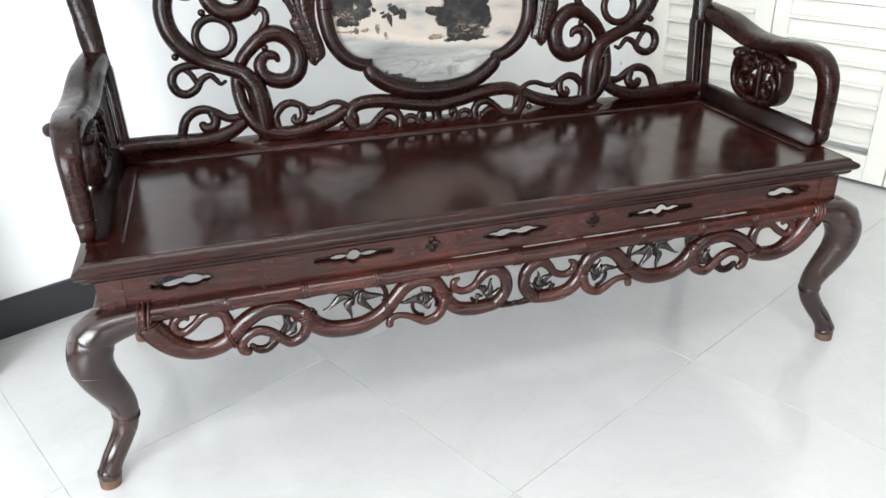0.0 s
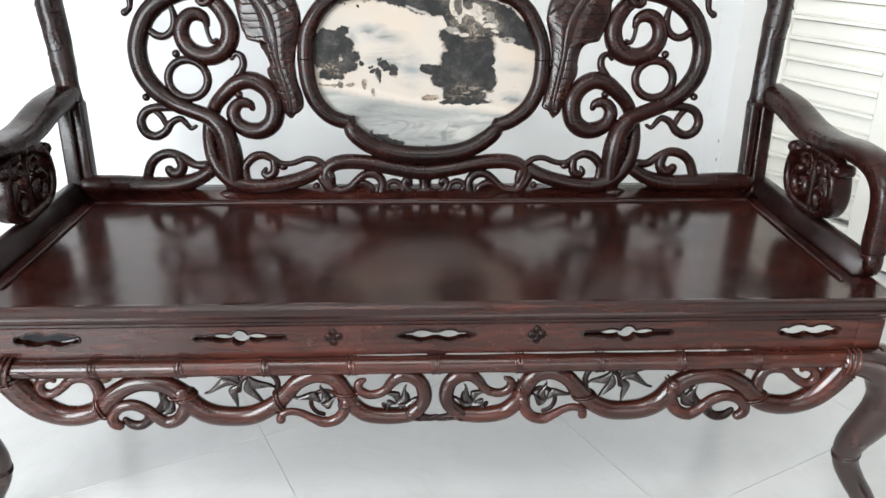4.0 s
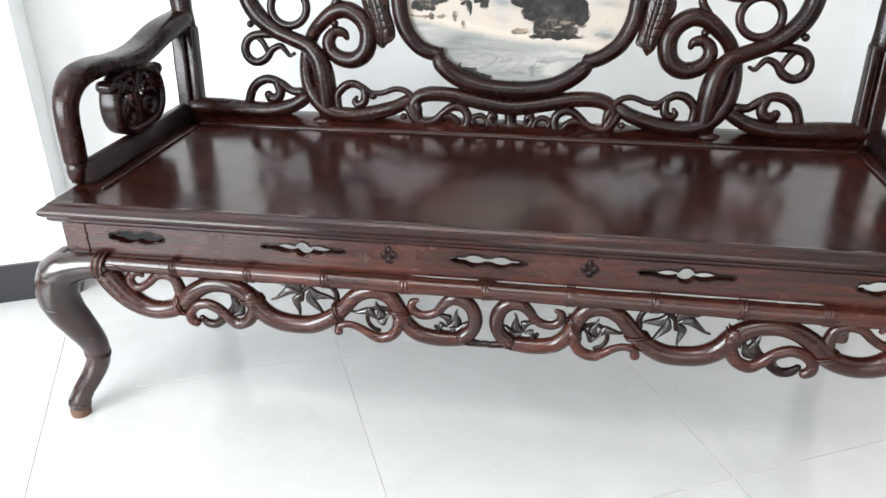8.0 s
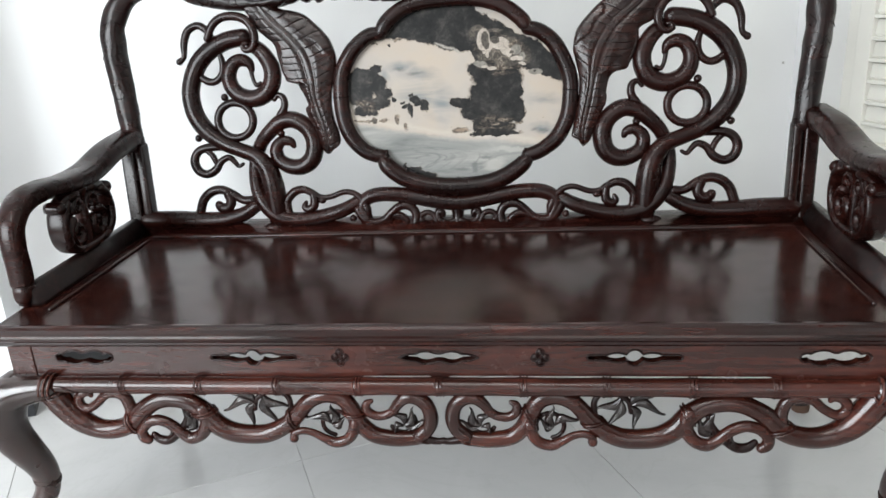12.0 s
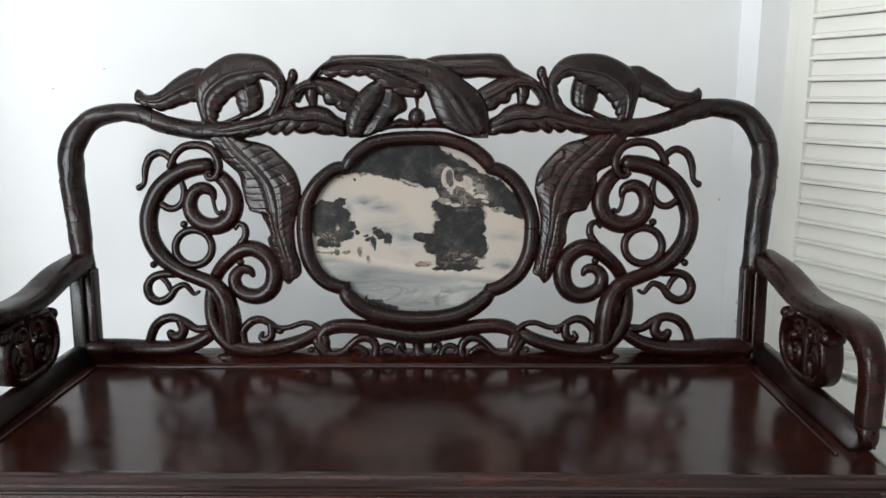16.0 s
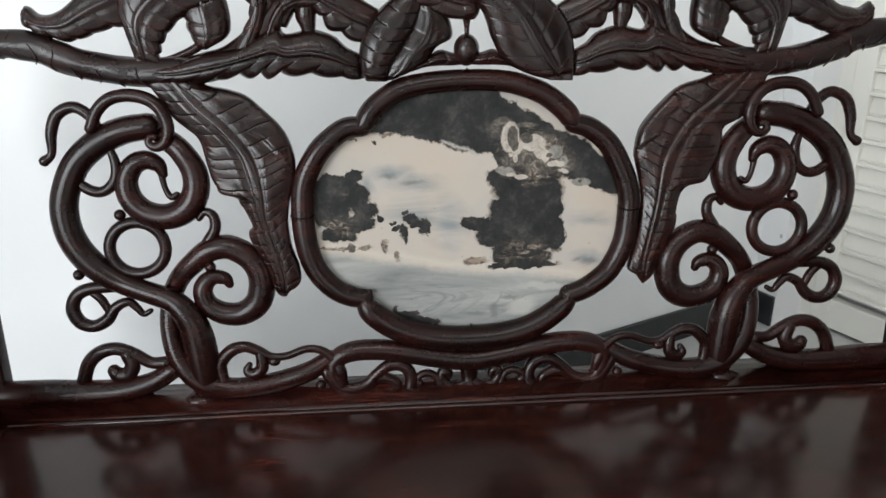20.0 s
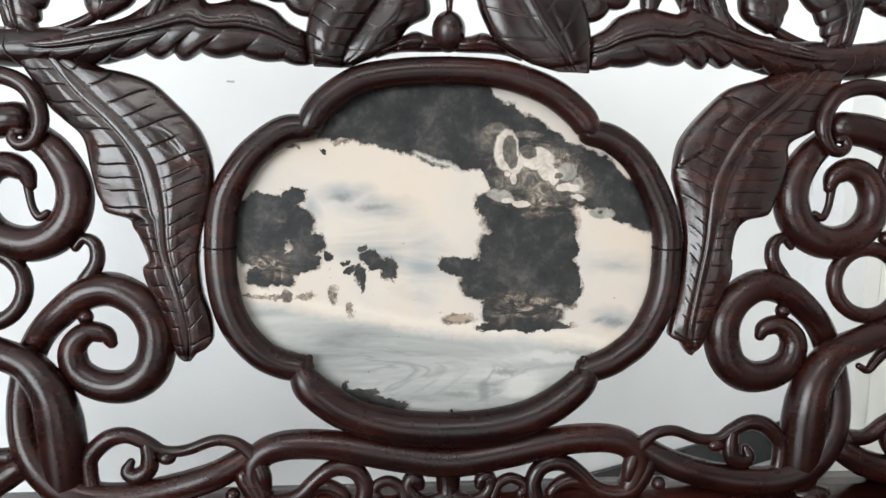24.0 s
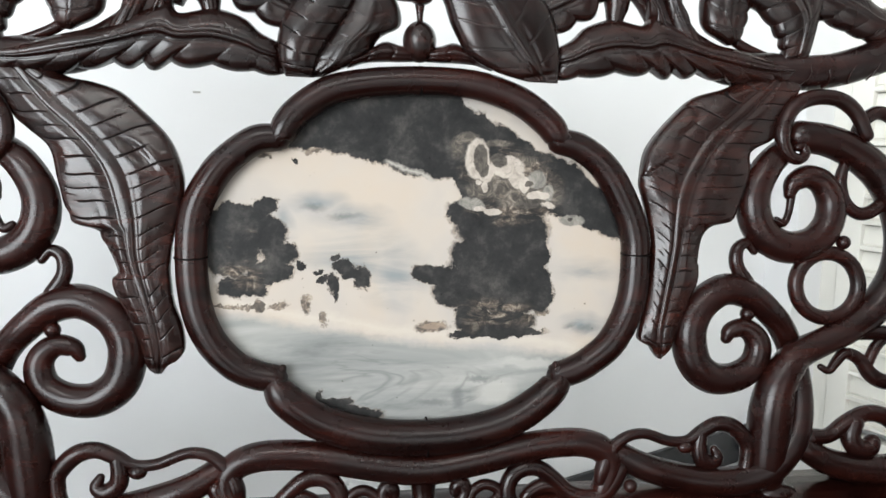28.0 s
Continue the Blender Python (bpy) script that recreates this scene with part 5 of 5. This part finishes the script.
def banana_leaf(sg, vein_depth):
    """A long folded leaf: double midrib, raised folds beside it, broken curved vein cuts, a torn outer rim and a lobed tip."""
    outer, middle, inner = (spline(c, 6) for c in LEAF_LINES[sg])

    def across(c, z):
        return float(np.interp(-z, -c[:, 1], c[:, 0]))

    outer, middle, inner = (np.array(c)[np.argsort(-np.array(c)[:, 1], kind="stable")] for c in (outer, middle, inner))
    per, cols, veins = 16, 37, 20
    rows = vein_rows(veins, per, 0.035)
    stations = len(rows)
    bm = bmesh.new()
    front, rear = [], []
    # grid points where vein cuts get their shade as colour
    dark = set()
    for i, u in enumerate(rows):
        slip = min(1.0, u / 0.08, (1 - u) / 0.08)
        rowf, rowr = [], []
        for k in range(cols):
            c = 2 * k / (cols - 1) - 1
            r = abs(c)
            lean = 0.050 * r - 0.007 * math.sin(5 * r + 0.6) + 0.012 if c > 0 else 0.030 * r + 0.008 * math.sin(6 * r)
            t = u - slip * (lean + 0.007 * math.sin(31 * u))
            z = 0.946 - t * 0.3165
            xa, xm, xb = across(outer, z), across(middle, z), across(inner, z)
            ease = math.sin(math.pi * min(1.0, max(0.0, 0.08 + t * 0.94))) ** 0.4
            x = xm + (xm - xa) * c if c < 0 else xm + (xb - xm) * c
            h = 0.0105 * (1 - r ** 2.6) * ease
            h += 0.0026 * (math.exp(-((r - 0.05) / 0.035) ** 2) - 0.7 * math.exp(-((r - 0.15) / 0.05) ** 2))
            fold = 0.40 + 0.06 * math.sin(7 * t + (1 if c > 0 else 2.5))
            h += 0.0012 * ease * math.exp(-((r - fold) / 0.12) ** 2)
            h += 0.0016 * ease * r * math.sin(15 * t + 4 * c)
            # the broad upper part: a rim turned over on one leaf, a dimple with a crease on the other
            flap = False
            if c > 0 and sg > 0:
                line = 0.60 + 0.05 * math.sin(42 * t) + 5.5 * max(0.0, 0.155 - t) + 4.2 * max(0.0, t - 0.275)
                flap = r > line and 0.10 < t < 0.37
                h += 0.0034 * min(1.0, (r - line) / 0.03) if flap else 0.0
            elif c > 0:
                h -= 0.0045 * math.exp(-((t - 0.26) / 0.045) ** 2 - ((r - 0.48 - 1.6 * (t - 0.26)) / 0.10) ** 2)
                h += 0.0028 * math.exp(-((t - 0.30) / 0.06) ** 2 - ((r - 0.66 - 1.6 * (t - 0.26)) / 0.07) ** 2)
            else:
                h += 0.0030 * math.exp(-((t - 0.49) / 0.03) ** 2) * min(1.0, max(0.0, (r - 0.5) / 0.3))
            v = round(u * veins)
            reach = (0.84 if sg < 0 or t < 0.45 else 0.66) + 0.14 * math.sin(2.7 * v + (1 if c > 0 else 0))
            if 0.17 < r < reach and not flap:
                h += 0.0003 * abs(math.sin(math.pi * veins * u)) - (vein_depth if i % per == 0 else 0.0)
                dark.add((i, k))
            edge = 0.014 * (0.6 if r > 0.97 else 1.0)
            rowf.append(bm.verts.new(on_back(x, z, -0.004 - h - edge / 2)))
            rowr.append(bm.verts.new(on_back(x, z, -0.004 + edge / 2)))
        front.append(rowf)
        rear.append(rowr)
    for g, flip in ((front, False), (rear, True)):
        for i in range(stations - 1):
            for k in range(cols - 1):
                q = (g[i][k], g[i][k + 1], g[i + 1][k + 1], g[i + 1][k])
                q = bm.faces.new(q[::-1] if flip else q)
                # faces along a cut go near-black, shade put into the colour
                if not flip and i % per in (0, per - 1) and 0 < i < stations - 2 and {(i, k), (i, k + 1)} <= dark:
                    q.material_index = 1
    rim_f = front[0] + [r[-1] for r in front[1:]] + front[-1][-2::-1] + [r[0] for r in front[-2:0:-1]]
    rim_r = rear[0] + [r[-1] for r in rear[1:]] + rear[-1][-2::-1] + [r[0] for r in rear[-2:0:-1]]
    for i in range(len(rim_f)):
        e = (i + 1) % len(rim_f)
        bm.faces.new((rim_f[i], rim_r[i], rim_r[e], rim_f[e]))
    # the added slot holds the painted shade of the cuts
    part("banana_leaf", bm, CARVED, bench, "long carved banana leaf with cut veins").data.materials.append(SEAM_AND_CUT_SHADE)


banana_leaf(-1, 0.0012)
banana_leaf(1, 0.0008)

# back: carved crest
TIP = {-1: (((0.428, 1.085), (0.478, 1.092), (0.508, 1.081), (0.533, 1.065), (0.556, 1.046), (0.575, 1.037), (0.591, 1.037), (0.602, 1.046), (0.608, 1.048)),
            ((0.445, 1.035), (0.480, 1.023), (0.505, 1.016), (0.530, 1.007), (0.551, 1.003), (0.576, 1.007), (0.596, 1.015), (0.610, 1.024), (0.615, 1.037))),
       1: (((0.428, 1.081), (0.478, 1.088), (0.508, 1.073), (0.533, 1.059), (0.556, 1.040), (0.575, 1.034), (0.591, 1.032), (0.602, 1.038), (0.608, 1.041)),
           ((0.445, 1.035), (0.480, 1.025), (0.505, 1.014), (0.530, 1.004), (0.551, 0.998), (0.576, 1.001), (0.596, 1.008), (0.610, 1.018), (0.615, 1.030)))}
ARCH = {-1: ((0.300, 0.985), (0.281, 1.035), (0.283, 1.067), (0.303, 1.099), (0.339, 1.118), (0.400, 1.120), (0.446, 1.097), (0.474, 1.073), (0.482, 1.045), (0.474, 1.010), (0.462, 0.966)),
        1: ((0.300, 0.985), (0.279, 1.035), (0.283, 1.067), (0.303, 1.096), (0.339, 1.112), (0.400, 1.112), (0.446, 1.093), (0.474, 1.069), (0.482, 1.043), (0.474, 1.010), (0.462, 0.966))}
for sg in (-1, 1):
    leaf("crest_tip_leaf", *TIP[sg], d=0.002, sides=(sg,), veins=7, vein_depth=0.0004, bulge=0.013, stations=98, cols=17, wave=0.005, waves=7)
    leaf("crest_arch_leaf", ARCH[sg], ((0.329, 0.985), (0.303, 1.031), (0.305, 1.055), (0.333, 1.067), (0.352, 1.051), (0.390, 1.035), (0.412, 1.018), (0.424, 1.003), (0.430, 0.992), (0.433, 0.980), (0.434, 0.966)),
         d=-0.008, sides=(sg,), veins=12, vein_depth=0.0004, stations=156, cols=19, bulge=0.014, rib=0.003, wave=0.004, waves=12)
leaf("crest_small_leaf", ((0.352, 1.078), (0.337, 1.056), (0.332, 1.026), (0.338, 1.004), (0.368, 0.987)), ((0.388, 1.066), (0.394, 1.040), (0.390, 1.016), (0.386, 1.003), (0.376, 0.988)), d=-0.001, veins=4, vein_depth=0.0004, wave=0.004, waves=4, bulge=0.014)
limb("crest_tendril", ((0.445, 0.968, 0.004), (0.410, 0.978, 0.0050), (0.385, 0.988, 0.0060), (0.368, 1.000, 0.006)), n=8)
leaf("crest_low_leaf", ((0.440, 0.966), (0.410, 0.972), (0.372, 0.983), (0.330, 0.990), (0.300, 1.004), (0.269, 1.019), (0.256, 1.007), (0.221, 1.013), (0.189, 1.003), (0.172, 0.988), (0.146, 0.975)),
     ((0.440, 0.950), (0.410, 0.944), (0.372, 0.945), (0.338, 0.953), (0.305, 0.956), (0.280, 0.955), (0.252, 0.956), (0.220, 0.953), (0.190, 0.949), (0.168, 0.946), (0.146, 0.946)), d=-0.004, veins=9, vein_depth=0.0004, wave=0.0095, waves=9, bulge=0.020, rib=0.005, stations=180, cols=23)
leaf("crest_mid_leaf", ((0.288, 1.000), (0.270, 1.040), (0.248, 1.061), (0.214, 1.071), (0.180, 1.067), (0.150, 1.053), (0.118, 1.034)), ((0.276, 0.998), (0.262, 1.026), (0.244, 1.041), (0.214, 1.041), (0.198, 1.023), (0.172, 1.006), (0.136, 0.994)), d=-0.006, veins=7, vein_depth=0.0004, wave=0.0075, waves=7, bulge=0.015, stations=112, cols=19)
limb("leaf_nub", ((0.226, 1.046, 0.015), (0.227, 1.030, 0.014), (0.225, 1.018, 0.011), (0.224, 1.005, 0.008)), d=-0.004, n=12, mat=CARVED)
leaf("crest_arch", ((-0.272, 1.020), (-0.247, 1.056), (-0.212, 1.089), (-0.190, 1.108), (-0.170, 1.116), (-0.046, 1.115), (-0.010, 1.104)),
     ((-0.255, 1.015), (-0.236, 1.044), (-0.206, 1.074), (-0.180, 1.078), (-0.150, 1.074), (-0.095, 1.074), (-0.010, 1.073)), d=0.004, sides=(1,), veins=1, vein_depth=0, bulge=0.015)
leaf("crest_arch", ((0.006, 1.102), (0.043, 1.113), (0.108, 1.116), (0.174, 1.116), (0.195, 1.104), (0.211, 1.086), (0.240, 1.071), (0.270, 1.047), (0.288, 1.008)),
     ((0.063, 1.076), (0.083, 1.066), (0.107, 1.063), (0.136, 1.066), (0.164, 1.063), (0.190, 1.063), (0.222, 1.052), (0.250, 1.033), (0.268, 1.004)), d=0.002, sides=(1,), veins=1, vein_depth=0, bulge=0.016)
leaf("crest_hanging_leaf", ((-0.080, 1.068), (-0.107, 1.053), (-0.132, 1.031), (-0.147, 1.008), (-0.154, 0.984), (-0.154, 0.960), (-0.146, 0.942)), ((-0.058, 1.064), (-0.064, 1.040), (-0.074, 1.014), (-0.090, 0.991), (-0.106, 0.967), (-0.113, 0.952), (-0.116, 0.941)),
     d=-0.011, sides=(1,), veins=8, vein_depth=0.0010, bulge=0.017, rib=0.0, stations=112, cols=19, slant=0.05, label="broad hanging leaf folded along its middle")
leaf("crest_hanging_leaf", ((-0.086, 1.060), (-0.078, 1.040), (-0.086, 1.014), (-0.102, 0.990), (-0.116, 0.966), (-0.122, 0.952), (-0.124, 0.942)), ((-0.046, 1.058), (-0.031, 1.036), (-0.022, 1.016), (-0.023, 0.998), (-0.044, 0.986), (-0.064, 0.962), (-0.108, 0.942)),
     d=-0.005, sides=(1,), veins=5, vein_depth=0.0004, bulge=0.016, rib=0.002, stations=60, cols=15, label="folded half of a broad hanging leaf")
leaf("crest_rippled_leaf", ((-0.205, 1.093), (-0.150, 1.103), (-0.095, 1.099), (-0.050, 1.086), (-0.012, 1.070), (0.030, 1.058)), ((-0.196, 1.072), (-0.142, 1.073), (-0.108, 1.071), (-0.086, 1.058), (-0.052, 1.038), (0.010, 1.024)), d=-0.014, sides=(1,), veins=6, vein_depth=0.0004, wave=0.0065, waves=6, bulge=0.014, stations=96, cols=17)
leaf("crest_long_leaf", ((-0.232, 1.066), (-0.209, 1.090), (-0.180, 1.106), (-0.110, 1.110), (-0.038, 1.106), (0.011, 1.106), (0.063, 1.088), (0.103, 1.060), (0.131, 1.038), (0.148, 1.010), (0.154, 0.975), (0.152, 0.939)),
     ((-0.222, 1.060), (-0.205, 1.080), (-0.172, 1.092), (-0.106, 1.090), (-0.055, 1.074), (-0.012, 1.056), (0.015, 1.042), (0.026, 1.022), (0.034, 0.998), (0.052, 0.968), (0.084, 0.950), (0.118, 0.940)), d=-0.018, sides=(1,), veins=15, vein_depth=0.0004, bulge=0.017, rib=0.0035, stations=210, cols=23, slant=0.16)
part("calyx", ball(bk(0.001, 1.038, -0.012), 0.0165, (1.05, 0.9, 1.0)), CARVED, bench)
for sg in (-1, 1):
    bud = part("bud", ball(bk(sg * 0.268, 1.073, 0), 0.0120, (0.95, 0.9, 1.35)), CARVED, bench)
    part("bud_stalk", sweep([(*bk(sg * 0.271, 1.066, 0.0), 0.010), (*bk(sg * 0.278, 1.045, 0.0), 0.011), (*bk(sg * 0.290, 1.02, 0.0), 0.010)], BACK_REF, 1, 10), WOOD, bud)
    leafy = blade([(sg * 0.082, 0.962), (sg * 0.062, 0.970), (sg * 0.040, 0.982), (sg * 0.022, 0.978), (sg * 0.004, 0.976)], [(sg * 0.080, 0.952), (sg * 0.062, 0.958), (sg * 0.040, 0.960), (sg * 0.022, 0.960), (sg * 0.004, 0.961)], bk, -0.002, veins=3, stations=20, cols=9)
    part("bud_leaf", leafy, WOOD, bench)
part("centre_bud", lobed_bud(bk(-0.001, 0.983, -0.008), 0.0185, 0.0215), CARVED, bench)
part("bud_stem", sweep([(*bk(0, 0.996, -0.006), 0.0045), (*bk(0, 1.010, -0.006), 0.0036), (*bk(0, 1.030, -0.008), 0.007)], BACK_REF, 1, 10), WOOD, bench)

# centre rail below the marble
CENTRE = ((0.203, 0.480, 0.0130), (0.214, 0.508, 0.0146), (0.2045, 0.5265, 0.0155), (0.182, 0.5352, 0.0163), (0.152, 0.5365, 0.0167), (0.116, 0.5330, 0.0169), (0.060, 0.5220, 0.0177), (0.0, 0.5145, 0.0184))
path = [(*bk(-x, z, -0.004), r) for x, z, r in CENTRE] + [(*bk(x, z, -0.004), r) for x, z, r in CENTRE[-2::-1]]
part("centre_rail", sweep(path, BACK_REF, 0.95, 14, per=6), WOOD, bench)
part("centre_post", sweep([(*bk(-0.001, 0.468, 0), 0.0150), (*bk(-0.001, 0.486, 0), 0.0130), (*bk(-0.001, 0.510, 0), 0.0170)], BACK_REF, 0.9), WOOD, bench)

# lobed frame and its marble
TOPARC = [(-0.150, 0.867, 0.003), (-0.1535, 0.873, 0.0125), (-0.149, 0.885, 0.0158), (-0.1384, 0.9007, 0.0164), (-0.117, 0.918, 0.0164), (-0.0926, 0.930, 0.0162), (-0.050, 0.9375, 0.0158), (0.0, 0.940, 0.0156),
          (0.050, 0.9378, 0.0158), (0.0846, 0.930, 0.0162), (0.1164, 0.9163, 0.0164), (0.142, 0.8965, 0.0164), (0.152, 0.884, 0.0158), (0.156, 0.873, 0.0125), (0.1520, 0.866, 0.003)]
LOWARC = [(-0.1525, 0.631, 0.004), (-0.1590, 0.619, 0.0120), (-0.1570, 0.607, 0.0170), (-0.147, 0.594, 0.0188), (-0.118, 0.5735, 0.0195), (-0.075, 0.558, 0.0198), (-0.036, 0.5515, 0.0200), (0.003, 0.550, 0.0200), (0.042, 0.552, 0.0200),
          (0.080, 0.5595, 0.0195), (0.110, 0.572, 0.0190), (0.137, 0.590, 0.0182), (0.150, 0.604, 0.0165), (0.1525, 0.615, 0.0120), (0.150, 0.626, 0.004)]
LEFTARC = [(-0.154, 0.877, 0.0150), (-0.178, 0.8745, 0.0160), (-0.202, 0.859, 0.0165), (-0.223, 0.837, 0.0170), (-0.2427, 0.799, 0.0170), (-0.2478, 0.750, 0.0170), (-0.2434, 0.700, 0.0170), (-0.230, 0.6634, 0.0170), (-0.206, 0.6358, 0.0165), (-0.182, 0.6233, 0.0160), (-0.161, 0.619, 0.0150)]
RIGHTARC = [(0.157, 0.8755, 0.0150), (0.184, 0.867, 0.0160), (0.213, 0.8427, 0.0167), (0.2344, 0.8035, 0.0170), (0.2440, 0.775, 0.0170), (0.2465, 0.747, 0.0168), (0.2405, 0.695, 0.0170), (0.219, 0.651, 0.0170), (0.191, 0.6275, 0.0165), (0.170, 0.617, 0.0160), (0.154, 0.613, 0.0150)]
for pts in (TOPARC, LOWARC, LEFTARC, RIGHTARC):
    part("lobed_frame", sweep([(*bk(x, z, -0.004 - (0.003 if pts in (TOPARC, LOWARC) else 0)), r) for x, z, r in pts], BACK_REF, 1.0, 20, per=7), WOOD, bench, "rounded rosewood moulding round the marble")
for x, z, tx, tz, r in ((0.2465, 0.748, 0, 1, 0.0169), (-0.2478, 0.750, 0, 1, 0.0171), (0.0, 0.940, 1, 0, 0.0157), (0.0025, 0.550, 1, 0, 0.0201)):
    ring = [(*bk(x - tz * r * math.cos(q), z + tx * r * math.cos(q), -0.005 - r * math.sin(q)), 0.0007) for q in np.linspace(-0.5, math.pi + 0.5, 12)]
    part("frame_joint", sweep(ring, (tx, 0, tz), 1, 5, per=2), SEAM_AND_CUT_SHADE, bench)
bm = bmesh.new()
loop = [bm.verts.new(bk(x, z, 0.004)) for x, z, r in TOPARC[2:-2] + RIGHTARC[1:-1] + LOWARC[::-1][2:-2] + LEFTARC[::-1][1:-1]]
face = bm.faces.new(loop)
ext = bmesh.ops.extrude_face_region(bm, geom=[face])
for v in ext["geom"]:
    if isinstance(v, bmesh.types.BMVert):
        v.co.y += 0.008
part("marble_panel", bm, MARBLE, bench, "cream and grey dreamstone marble with dark cloud shapes", smooth=False)

# ---------------------------------------------------------------- floor tiles
SIDE, JOINT = 0.600, 0.0012
n0, m0 = -0.185 * 0.923, -0.193 * 0.923
shared = None
for i in range(-6, 5):
    for j in range(-8, 4):
        u, v = m0 + SIDE * i, n0 + SIDE * j
        if u > U1 or v > N1 or u + SIDE < U0 or v + SIDE < N0:
            continue
        if shared is None:
            ob = part("tile", box(JOINT / 2, SIDE - JOINT / 2, JOINT / 2, SIDE - JOINT / 2, -0.006, 0.0, 0.0006, segs=1), TILE, floor, smooth=False)
            shared = ob.data
        else:
            ob = new("tile", shared)
            ob.parent = floor
        ob.matrix_local = ROOM @ pose(u, v, 0)
